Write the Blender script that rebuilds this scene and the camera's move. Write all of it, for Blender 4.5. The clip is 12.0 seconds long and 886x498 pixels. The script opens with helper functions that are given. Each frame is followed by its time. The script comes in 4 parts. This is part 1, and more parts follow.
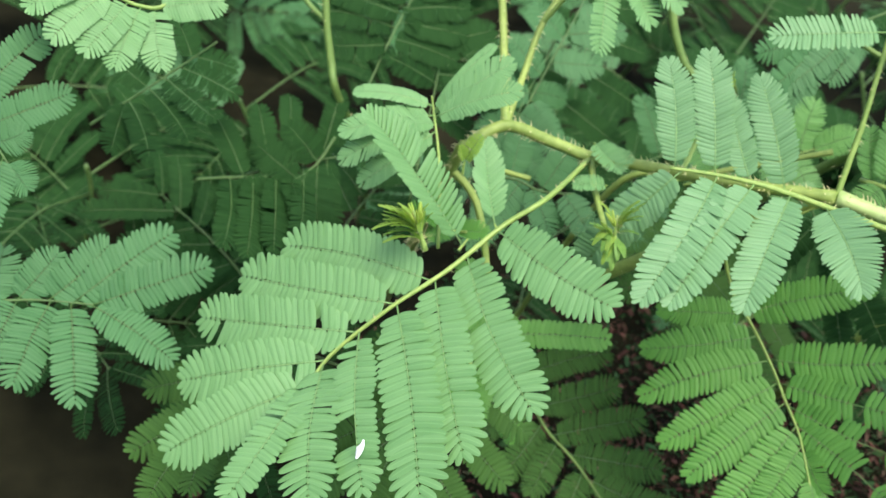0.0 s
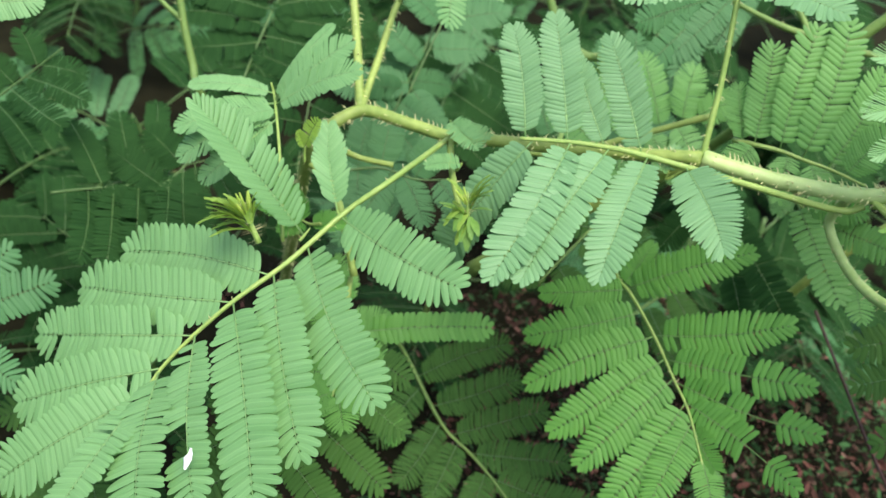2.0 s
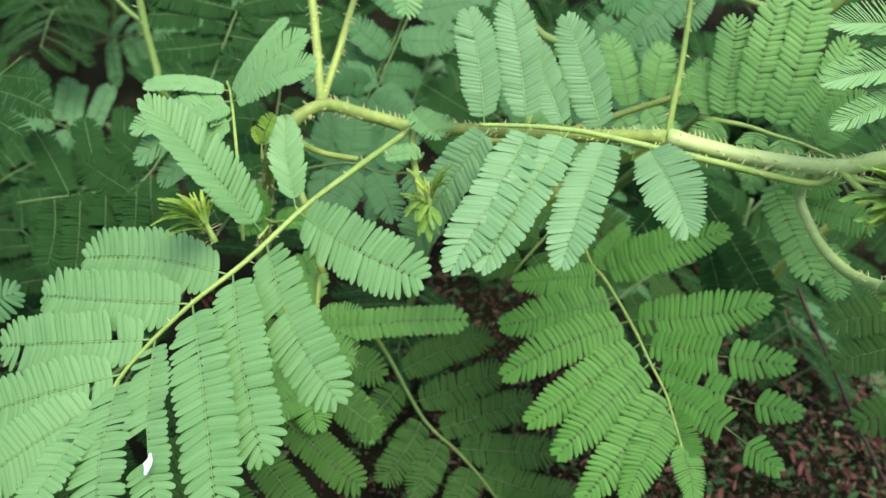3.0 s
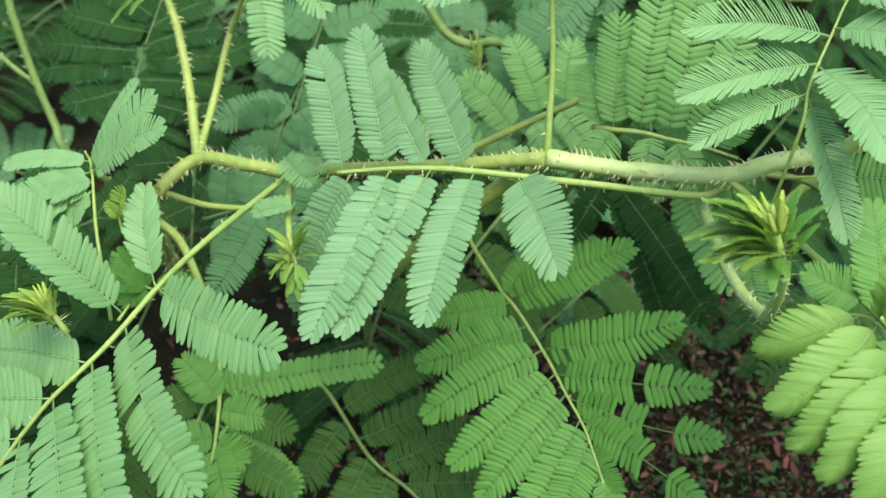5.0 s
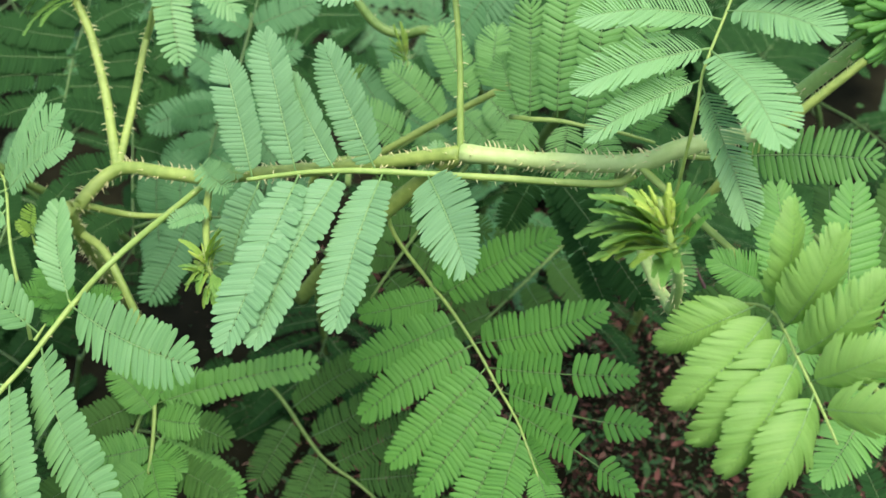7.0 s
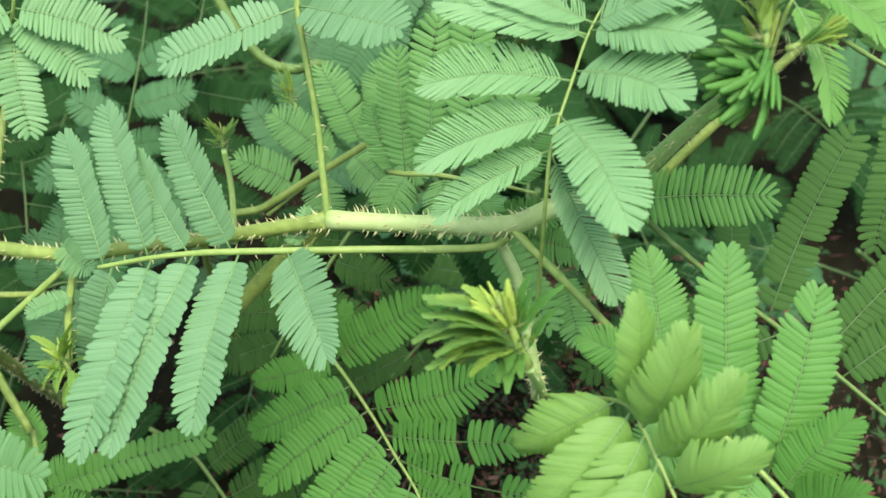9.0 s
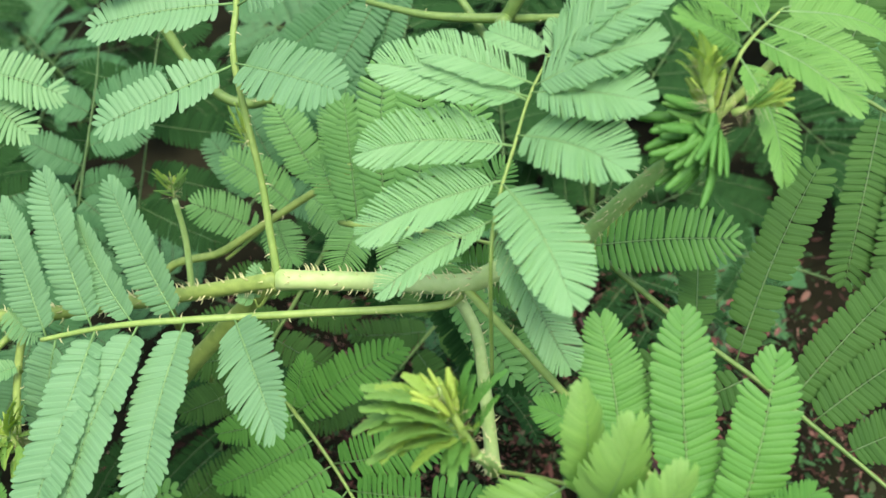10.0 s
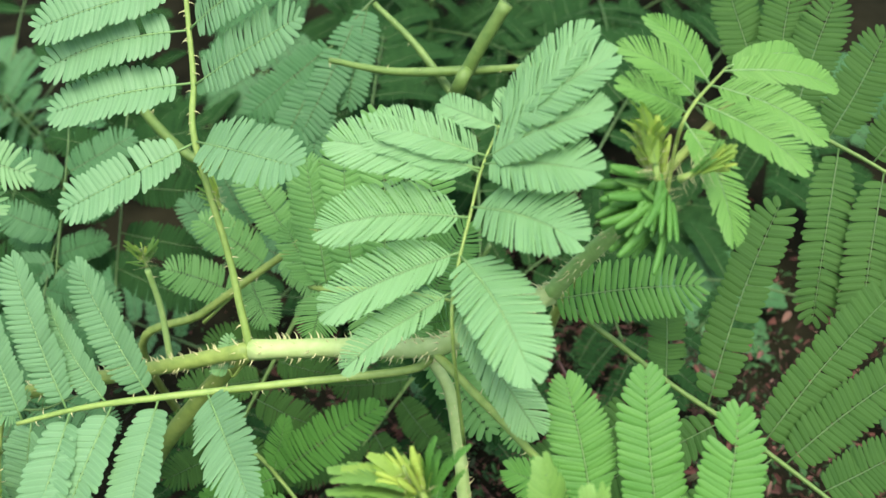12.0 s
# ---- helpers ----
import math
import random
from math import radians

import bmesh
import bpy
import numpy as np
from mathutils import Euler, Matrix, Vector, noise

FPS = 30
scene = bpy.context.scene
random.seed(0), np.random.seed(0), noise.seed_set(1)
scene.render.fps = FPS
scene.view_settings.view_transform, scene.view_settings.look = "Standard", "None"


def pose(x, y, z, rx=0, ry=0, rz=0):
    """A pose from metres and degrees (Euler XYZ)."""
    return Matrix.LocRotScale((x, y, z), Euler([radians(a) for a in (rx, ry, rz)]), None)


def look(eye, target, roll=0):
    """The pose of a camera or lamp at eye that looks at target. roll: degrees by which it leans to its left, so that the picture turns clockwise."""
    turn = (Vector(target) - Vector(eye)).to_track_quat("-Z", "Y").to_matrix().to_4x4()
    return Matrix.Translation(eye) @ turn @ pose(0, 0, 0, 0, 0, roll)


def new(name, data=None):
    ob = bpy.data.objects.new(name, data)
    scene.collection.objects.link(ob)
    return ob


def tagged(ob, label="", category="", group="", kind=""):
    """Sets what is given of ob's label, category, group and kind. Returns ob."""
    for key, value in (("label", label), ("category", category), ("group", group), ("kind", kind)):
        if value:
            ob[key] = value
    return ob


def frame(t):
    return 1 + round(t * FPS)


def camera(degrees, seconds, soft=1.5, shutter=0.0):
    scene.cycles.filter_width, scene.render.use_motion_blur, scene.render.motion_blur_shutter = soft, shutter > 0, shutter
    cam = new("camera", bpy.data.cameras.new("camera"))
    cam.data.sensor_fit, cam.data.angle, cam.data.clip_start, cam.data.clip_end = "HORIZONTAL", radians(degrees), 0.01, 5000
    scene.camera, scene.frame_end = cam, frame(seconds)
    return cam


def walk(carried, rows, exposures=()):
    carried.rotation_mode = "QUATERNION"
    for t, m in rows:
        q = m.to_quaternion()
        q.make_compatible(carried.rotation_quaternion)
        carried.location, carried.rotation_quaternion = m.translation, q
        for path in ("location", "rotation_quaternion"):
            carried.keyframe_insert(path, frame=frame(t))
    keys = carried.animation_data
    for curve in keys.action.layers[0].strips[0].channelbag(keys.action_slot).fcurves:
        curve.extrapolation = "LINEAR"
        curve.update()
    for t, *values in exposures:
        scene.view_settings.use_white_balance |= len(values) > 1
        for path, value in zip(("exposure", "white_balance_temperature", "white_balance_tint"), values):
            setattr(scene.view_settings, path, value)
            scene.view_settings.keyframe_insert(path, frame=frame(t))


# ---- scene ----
cam = camera(47.9, 12.0)
cam.data.dof.use_dof, cam.data.dof.focus_distance, cam.data.dof.aperture_fstop = True, 0.25, 23.0
PATH = [
    (0, (0.03792, 0.04969, 0.64242), (0.09664, 0.31296, 0.41939), 18.151),
    (0.5, (0.04906, 0.04669, 0.64061), (0.10682, 0.31249, 0.42035), 17.782),
    (1, (0.06877, 0.05057, 0.64212), (0.12648, 0.31504, 0.42026), 16.419),
    (1.5, (0.07493, 0.05565, 0.63649), (0.13674, 0.32151, 0.41741), 15.327),
    (2, (0.08344, 0.05541, 0.63262), (0.14606, 0.32290, 0.41576), 14.298),
    (2.5, (0.08979, 0.05338, 0.62885), (0.15286, 0.32142, 0.41281), 13.052),
    (4.5, (0.13871, 0.07790, 0.64048), (0.17776, 0.34142, 0.41348), 4.261),
    (5, (0.15602, 0.08058, 0.64349), (0.19111, 0.34165, 0.41302), 1.895),
    (5.5, (0.16506, 0.07906, 0.64308), (0.20021, 0.34053, 0.41309), 0.536),
    (6, (0.17205, 0.07727, 0.64221), (0.20710, 0.33941, 0.41296), -0.579),
    (6.5, (0.17582, 0.07998, 0.64535), (0.20983, 0.33865, 0.41204), -0.843),
    (8.5, (0.20570, 0.10107, 0.64927), (0.24067, 0.35079, 0.40654), -3.922),
    (9, (0.21806, 0.10951, 0.65320), (0.25171, 0.35678, 0.40779), -5.081),
    (9.5, (0.22803, 0.11980, 0.65722), (0.26106, 0.36401, 0.40868), -6.165),
    (10, (0.23351, 0.12593, 0.66006), (0.26658, 0.36827, 0.40970), -7.192),
    (10.5, (0.23693, 0.12825, 0.66148), (0.27077, 0.37052, 0.41117), -8.208),
    (11, (0.23929, 0.13120, 0.66369), (0.27385, 0.37334, 0.41334), -9.069),
    (11.5, (0.24103, 0.13030, 0.66648), (0.27673, 0.37428, 0.41809), -9.584),
    (12, (0.24262, 0.12980, 0.66914), (0.27917, 0.37576, 0.42283), -9.765),
]
walk(cam, [(t, look(eye, target, roll)) for t, eye, target, roll in PATH], exposures=[(0.0, 1.24), (12.0, 1.24)])

# ---- light ----
world = bpy.data.worlds.new("overcast_sky")
scene.world = world
world.use_nodes = True
wn = world.node_tree
sky = wn.nodes.new("ShaderNodeTexSky")
sky.sky_type, sky.sun_disc = "NISHITA", False
sky.sun_elevation, sky.sun_rotation = radians(71), radians(167)
sky.air_density, sky.dust_density = 1.0, 3.0
wn.links.new(sky.outputs[0], wn.nodes["Background"].inputs[0])
wn.nodes["Background"].inputs[1].default_value = 0.135
sun_data = bpy.data.lights.new("sun", "SUN")
sun_data.energy, sun_data.angle, sun_data.color = 1.75, radians(40), (1.0, 0.965, 0.89)
sun = new("sun", sun_data)
sun.matrix_world = look((0.27, -0.20, 1.95), (0.15, 0.3, 0.4))


# ---- materials ----
def mat_base(name):
    m = bpy.data.materials.new(name)
    m.use_nodes = True
    nt = m.node_tree
    return m, nt, nt.nodes["Principled BSDF"], nt.nodes["Material Output"]


def node(nt, kind, **values):
    n = nt.nodes.new(kind)
    for key, value in values.items():
        n.inputs[key].default_value = value
    return n


def ramp(nt, fac, stops):
    r = nt.nodes.new("ShaderNodeValToRGB")
    while len(r.color_ramp.elements) < len(stops):
        r.color_ramp.elements.new(0.5)
    for e, (p, c) in zip(r.color_ramp.elements, stops):
        e.position, e.color = p, (*c, 1)
    nt.links.new(fac, r.inputs[0])
    return r.outputs[0]


def mix(nt, fac, a, b, mode="MIX"):
    n = nt.nodes.new("ShaderNodeMix")
    n.data_type, n.blend_type = "RGBA", mode
    for sock, v in ((n.inputs[0], fac), (n.inputs[6], a), (n.inputs[7], b)):
        if isinstance(v, (int, float)):
            sock.default_value = v
        elif isinstance(v, tuple):
            sock.default_value = (*v, 1)
        else:
            nt.links.new(v, sock)
    return n.outputs[2]


def leaf_material(name, dark, light, rough=0.5, through_light=0.3, gloss=0.35):
    """A thin leaflet: island and object variation, pale central vein, light passing through."""
    m, nt, bsdf, out = mat_base(name)
    geo = nt.nodes.new("ShaderNodeNewGeometry")
    info = nt.nodes.new("ShaderNodeObjectInfo")
    uv = nt.nodes.new("ShaderNodeUVMap")
    sep = nt.nodes.new("ShaderNodeSeparateXYZ")
    nt.links.new(uv.outputs[0], sep.inputs[0])
    coord = nt.nodes.new("ShaderNodeTexCoord")
    big = node(nt, "ShaderNodeTexNoise", Scale=55.0, Detail=3.0)
    fine = node(nt, "ShaderNodeTexNoise", Scale=1400.0, Detail=2.0)
    for t in (big, fine):
        nt.links.new(coord.outputs["Object"], t.inputs["Vector"])
    total = nt.nodes.new("ShaderNodeMath")
    total.operation = "MULTIPLY_ADD"
    nt.links.new(geo.outputs["Random Per Island"], total.inputs[0])
    total.inputs[1].default_value = 0.5
    nt.links.new(big.outputs[0], total.inputs[2])
    total2 = nt.nodes.new("ShaderNodeMath")
    total2.operation = "MULTIPLY_ADD"
    nt.links.new(info.outputs["Random"], total2.inputs[0])
    total2.inputs[1].default_value = 0.3
    nt.links.new(total.outputs[0], total2.inputs[2])
    col = ramp(nt, total2.outputs[0], [(0.25, dark), (1.2, light)])
    # pale vein in the middle and a slightly lighter tip
    vein = ramp(nt, sep.outputs[1], [(0.40, (0, 0, 0)), (0.5, (0.22, 0.22, 0.22)), (0.60, (0, 0, 0))])
    nt.nodes[-1].color_ramp.interpolation = "EASE"
    pale = tuple(min(1.0, c * 1.5 + 0.02) for c in light)
    col = mix(nt, vein, col, pale)
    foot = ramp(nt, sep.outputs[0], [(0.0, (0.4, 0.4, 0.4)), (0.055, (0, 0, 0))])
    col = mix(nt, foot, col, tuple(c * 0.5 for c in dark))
    bump = node(nt, "ShaderNodeBump", Strength=0.25, Distance=0.0003)
    nt.links.new(fine.outputs[0], bump.inputs["Height"])
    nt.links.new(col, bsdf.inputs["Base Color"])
    nt.links.new(bump.outputs[0], bsdf.inputs["Normal"])
    bsdf.inputs["Roughness"].default_value = rough
    bsdf.inputs["Specular IOR Level"].default_value = gloss
    trans = nt.nodes.new("ShaderNodeBsdfTranslucent")
    warm = mix(nt, 1.0, col, (1.0, 1.0, 0.35), "MULTIPLY")
    nt.links.new(warm, trans.inputs[0])
    both = nt.nodes.new("ShaderNodeMixShader")
    both.inputs[0].default_value = through_light
    nt.links.new(bsdf.outputs[0], both.inputs[1])
    nt.links.new(trans.outputs[0], both.inputs[2])
    nt.links.new(both.outputs[0], out.inputs[0])
    return m


def plain_material(name, dark, light, rough=0.6, scale=300.0, bump_by=0.3, gloss=0.4):
    m, nt, bsdf, out = mat_base(name)
    coord = nt.nodes.new("ShaderNodeTexCoord")
    info = nt.nodes.new("ShaderNodeObjectInfo")
    a = node(nt, "ShaderNodeTexNoise", Scale=scale, Detail=4.0)
    b = node(nt, "ShaderNodeTexNoise", Scale=scale * 0.12, Detail=2.0)
    for t in (a, b):
        nt.links.new(coord.outputs["Object"], t.inputs["Vector"])
    mean = nt.nodes.new("ShaderNodeMath")
    mean.operation = "MULTIPLY_ADD"
    nt.links.new(a.outputs[0], mean.inputs[0])
    mean.inputs[1].default_value = 0.5
    half = nt.nodes.new("ShaderNodeMath")
    half.operation = "MULTIPLY"
    nt.links.new(b.outputs[0], half.inputs[0])
    half.inputs[1].default_value = 0.5
    nt.links.new(half.outputs[0], mean.inputs[2])
    col = ramp(nt, mean.outputs[0], [(0.32, dark), (0.68, light)])
    bump = node(nt, "ShaderNodeBump", Strength=bump_by, Distance=0.0005)
    nt.links.new(a.outputs[0], bump.inputs["Height"])
    nt.links.new(col, bsdf.inputs["Base Color"])
    nt.links.new(bump.outputs[0], bsdf.inputs["Normal"])
    bsdf.inputs["Roughness"].default_value = rough
    bsdf.inputs["Specular IOR Level"].default_value = gloss
    return m


def litter_material():
    m, nt, bsdf, out = mat_base("litter_red")
    geo = nt.nodes.new("ShaderNodeNewGeometry")
    col = ramp(nt, geo.outputs["Random Per Island"], [(0.0, (0.016, 0.012, 0.008)), (0.30, (0.075, 0.035, 0.024)), (0.50, (0.180, 0.074, 0.054)), (0.58, (0.23, 0.135, 0.095)), (0.62, (0.032, 0.080, 0.026)), (1.0, (0.056, 0.136, 0.040))])
    nt.links.new(col, bsdf.inputs["Base Color"])
    bsdf.inputs["Roughness"].default_value = 0.85
    bsdf.inputs["Specular IOR Level"].default_value = 0.15
    return m


UPPER = leaf_material("leaf_upper", (0.110, 0.258, 0.082), (0.162, 0.330, 0.121), 0.5, 0.22)
GLAUCOUS = leaf_material("leaf_blue_green", (0.113, 0.252, 0.095), (0.165, 0.325, 0.140), 0.5, 0.22)
MATURE = leaf_material("leaf_mature", (0.062, 0.198, 0.029), (0.106, 0.282, 0.046), 0.52, 0.24)
# Leaf green with part shade painted in, for leaves standing farther back.
HALF_SHADED = leaf_material("leaf_half_shaded", (0.040, 0.132, 0.041), (0.071, 0.190, 0.066), 0.55, 0.22, 0.25)
# Mature green dimmed in its colour to stand for shade on lower leaves.
DIM_MATURE = leaf_material("leaf_dim_mature", (0.026, 0.079, 0.0145), (0.050, 0.124, 0.0235), 0.6, 0.2, 0.12)
LIGHT = leaf_material("leaf_light", (0.092, 0.252, 0.055), (0.148, 0.338, 0.086), 0.5, 0.26)
PALE = leaf_material("leaf_pale", (0.150, 0.322, 0.116), (0.210, 0.405, 0.165), 0.5, 0.28)
YOUNG = leaf_material("leaf_young", (0.150, 0.325, 0.058), (0.230, 0.420, 0.092), 0.5, 0.42)
FRESH = leaf_material("leaf_fresh", (0.090, 0.242, 0.038), (0.146, 0.325, 0.064), 0.5, 0.30)
TENDER = leaf_material("leaf_bud", (0.225, 0.380, 0.054), (0.335, 0.505, 0.098), 0.5, 0.45)
# Background leaves: the shade they stand in is put into this colour.
SHADED = leaf_material("leaf_shaded", (0.0082, 0.034, 0.0084), (0.0215, 0.066, 0.0165), 0.7, 0.2, 0.05)
HEART = leaf_material("leaf_heart", (0.310, 0.460, 0.060), (0.460, 0.590, 0.110), 0.5, 0.35)
STEM = plain_material("stem_green", (0.155, 0.24, 0.046), (0.30, 0.385, 0.09), 0.55, 400.0, 0.35)
STEM_PALE = plain_material("stem_pale", (0.31, 0.44, 0.125), (0.45, 0.565, 0.22), 0.5, 380.0, 0.35)
RACHIS = plain_material("rachis_green", (0.17, 0.28, 0.055), (0.29, 0.39, 0.095), 0.5, 500.0, 0.2)
STEM_YOUNG = plain_material("stem_young", (0.27, 0.44, 0.11), (0.41, 0.58, 0.19), 0.6, 420.0, 0.4)
RIB = plain_material("rib_green", (0.13, 0.26, 0.075), (0.20, 0.34, 0.11), 0.5, 500.0, 0.2)
RIB_LEAF = plain_material("rib_leaf", (0.085, 0.18, 0.040), (0.14, 0.26, 0.065), 0.5, 500.0, 0.2)
# Ribs, stalks and stems of background plants, with shade painted into the green.
RIB_SHADED = plain_material("rib_shaded", (0.05, 0.11, 0.025), (0.09, 0.165, 0.04), 0.5, 500.0, 0.2)
THORN = plain_material("thorn_straw", (0.46, 0.46, 0.18), (0.66, 0.62, 0.32), 0.5, 900.0, 0.1)
# Stem green lowered to imitate the shade on stems farther off.
STEM_SHADED = plain_material("stem_shaded", (0.085, 0.165, 0.030), (0.17, 0.265, 0.06), 0.55, 400.0, 0.35)
RED_STEM = plain_material("stem_red", (0.035, 0.012, 0.010), (0.07, 0.03, 0.020), 0.55, 400.0, 0.35)
# The canopy's shade on the ground is put into this near-black soil colour.
SOIL = plain_material("soil", (0.007, 0.0075, 0.004), (0.022, 0.021, 0.011), 0.97, 60.0, 1.0, 0.03)
LITTER = litter_material()
WEB = plain_material("white_fluff", (0.70, 0.70, 0.68), (0.88, 0.88, 0.86), 0.9, 600.0, 0.5)


# ---- building tools ----
PLACE = {}  # where each parent stands in the world


def part(name, bm, material, parent, label="", at=Matrix()):
    """Links a bmesh as one mesh object under a thing or a part; at: its pose in the world."""
    data = bm
    if not isinstance(bm, bpy.types.Mesh):
        data = bpy.data.meshes.new(name)
        bm.to_mesh(data)
        bm.free()
        data.materials.append(material)
        for p in data.polygons:
            p.use_smooth = True
    ob = new(name, data)
    PLACE[ob.name] = at
    ob.parent = parent
    ob.matrix_basis = PLACE[parent.name].inverted() @ at
    if label:
        tagged(ob, label)
    return ob


def plant(name, base, label, category, group=""):
    ob = new(name)
    ob.empty_display_size = 0.01
    ob.location = base
    PLACE[ob.name] = Matrix.Translation(base)
    return tagged(ob, label, category, group)


def smooth(points, per=6):
    """A smooth curve through the points (Catmull-Rom)."""
    p = [Vector(q) for q in points]
    p = [2 * p[0] - p[1]] + p + [2 * p[-1] - p[-2]]
    out = []
    for i in range(1, len(p) - 2):
        a, b, c, d = p[i - 1:i + 3]
        for k in range(per):
            t = k / per
            out.append(0.5 * (2 * b + (c - a) * t + (2 * a - 5 * b + 4 * c - d) * t * t + (3 * b - a - 3 * c + d) * t ** 3))
    out.append(p[-2])
    return out


def along(curve, s):
    """The point and direction at the fraction s of a curve's length."""
    steps = [(b - a).length for a, b in zip(curve, curve[1:])]
    left = s * sum(steps)
    for a, b, step in zip(curve, curve[1:], steps):
        if left <= step:
            return a.lerp(b, left / max(step, 1e-9)), (b - a).normalized()
        left -= step
    return curve[-1].copy(), (curve[-1] - curve[-2]).normalized()


def tube(bm, curve, radius, sides=8, rough=0.0, origin=Vector((0, 0, 0)), rib=0.0):
    """A tapered tube along a curve. radius: a function of the fraction of its length."""
    rings, n = [], len(curve)
    side = None
    for i, p in enumerate(curve):
        d = (curve[min(i + 1, n - 1)] - curve[max(i - 1, 0)]).normalized()
        if side is None:
            side = d.orthogonal().normalized()
        side = (side - d * side.dot(d)).normalized()
        up = d.cross(side)
        r = radius(i / (n - 1))
        ring = []
        for k in range(sides):
            a = 2 * math.pi * k / sides
            v = side * math.cos(a) + up * math.sin(a)
            q = r * (1 + rough * noise.noise(p * 900 + v * 2) + (rib if k % 2 else 0.0))
            ring.append(bm.verts.new(p + v * q - origin))
        rings.append(ring)
    for a, b in zip(rings, rings[1:]):
        for k in range(sides):
            bm.faces.new((a[k], a[(k + 1) % sides], b[(k + 1) % sides], b[k]))
    bm.faces.new(rings[0][::-1])
    bm.faces.new(rings[-1])


def leaflet(bm, uv, root, out, fwd, up, length, width, cup, fine, roll=0.22, neat=False):
    """One oblong leaflet with a narrow foot and a round tip, from root along out. roll: how far its margins curl down."""
    if neat:
        rows = ((0.0, 0.62), (0.05, 0.92), (0.35, 1.0), (0.84, 1.0), (0.93, 0.86), (0.98, 0.52), (1.0, 0.22))
    elif fine:
        rows = ((0.0, 0.50), (0.05, 0.95), (0.32, 1.10), (0.60, 1.09), (0.80, 0.98), (0.91, 0.76), (0.97, 0.48), (1.0, 0.18))
    else:
        rows = ((0.0, 0.6), (0.14, 1.06), (0.72, 1.02), (0.97, 0.42))
    prev = None
    for s, w in rows:
        mid = root + out * (s * length) + up * (-cup * length * s * s) + fwd * (0.09 * length * s * s)
        half = 0.5 * w * width
        line = [bm.verts.new(mid - fwd * half - up * (roll * half)), bm.verts.new(mid + fwd * half - up * (roll * half))]
        if fine:
            line.insert(1, bm.verts.new(mid + up * (0.10 * half)))
        if prev:
            for k in range(len(line) - 1):
                f = bm.faces.new((prev[0][k], prev[0][k + 1], line[k + 1], line[k]))
                step = 1 / (len(line) - 1)
                for loop, c in zip(f.loops, ((prev[1], k * step), (prev[1], (k + 1) * step), (s, (k + 1) * step), (s, k * step))):
                    loop[uv].uv = c
        prev = (line, s)


def pinna_mesh(length, width, fold=12.0, arch=0.05, seed=0, fine=True, pairs=0, gap=0.07, sweep=1.0, bare=0.0, slots=None, bite=None, drop=0.06, turn=12.0, roll=0.22, neat=False, taper=1.25):
    """A feather of paired leaflets on a midrib along +Y, facing +Z. fold: degrees by which the two rows rise;
    arch: height of its bow as a part of its length; bare: how much of the midrib's foot is free; neat: blunt leaflets in even rows;
    taper: the length of its rounded end in half widths."""
    rng = random.Random(seed)
    bm = bmesh.new()
    uv = bm.loops.layers.uv.new("leaf")
    pairs = pairs or max(10, round(16 + length / 0.0058 + rng.uniform(-1, 1)))
    side_bow = rng.uniform(-0.04, 0.04)

    def rib(s):
        return Vector((side_bow * length * math.sin(math.pi * s), length * s, arch * length * math.sin(math.pi * min(1, s * 0.93))))
    start = 0.06 + bare
    half = 0.5 * width
    last = 1 - 0.32 * half / length
    cap = taper * half
    centre = length - cap
    step = (last - start) / pairs
    spacing = step * length
    for i in range(pairs):
        s = start + step * (i + 0.5)
        end = max(0.0, (s * length - centre + 0.1 * cap) / (last * length - centre + 0.1 * cap))
        foot_grow = min(1.0, 0.62 + 2.3 * (s - start))
        angle = radians((86 - 10 * s - 44 * end ** 1.4) * sweep)
        d = (rib(min(1, s + 0.02)) - rib(s - 0.02)).normalized()
        x = Vector((1, 0, 0))
        up = x.cross(d).normalized()
        for sign in (-1, 1):
            wave = (0.25 if neat else 1.0) * noise.noise(Vector((i * 0.45, sign * 7.3, seed * 1.7)))
            if rng.random() < 0.006 or (bite and bite[0] < s < bite[1] and (len(bite) < 3 or bite[2] == sign)):
                continue
            a = angle + radians(rng.gauss(0, 1.2) + 5.0 * wave)
            lift = radians(fold + rng.gauss(0, 2.0) + 5.0 * wave)
            flat = x * sign * math.sin(a) + d * math.cos(a)
            out = flat * math.cos(lift) + up * math.sin(lift)
            fwd = d * math.sin(a) - x * sign * math.cos(a)
            fwd = (fwd - out * fwd.dot(out)).normalized()
            twist = radians(turn + rng.gauss(0, 2.0 + turn * 0.12))
            face = out.cross(fwd) if sign > 0 else fwd.cross(out)
            if face.z < 0:
                face = -face
            fwd2 = fwd * math.cos(twist) + face * math.sin(twist)
            n = face * math.cos(twist) - fwd * math.sin(twist)
            # the leaflet reaches to the pinna's outline: straight margins and a round end
            size, si, co, y = half / math.sin(max(a, 0.9)), math.sin(a) / half, math.cos(a) / cap, (s * length - centre) / cap
            if y + size * co > 0:
                size = (-co * y + math.sqrt(max(0.0, co * co * y * y - (si * si + co * co) * (y * y - 1)))) / (si * si + co * co)
            size = min(size, half * (1.1 - 0.5 * end)) if not neat else size
            size *= foot_grow * (rng.uniform(0.985, 1.015) if neat else rng.uniform(0.95, 1.04))
            broad = spacing * (0.99 - gap) * rng.uniform(0.93, 1.06) * (1 - 0.14 * end)
            foot = rib(s + rng.uniform(-0.1, 0.1) * step) + up * 0.0001 + x * sign * min(0.00012, 0.004 * length)
            leaflet(bm, uv, foot, out, fwd2, n, size, broad, drop + rng.gauss(0, 0.03), fine, roll, neat)
    leafy = len(bm.faces)
    curve = [rib(last * k / 7) for k in range(8)]
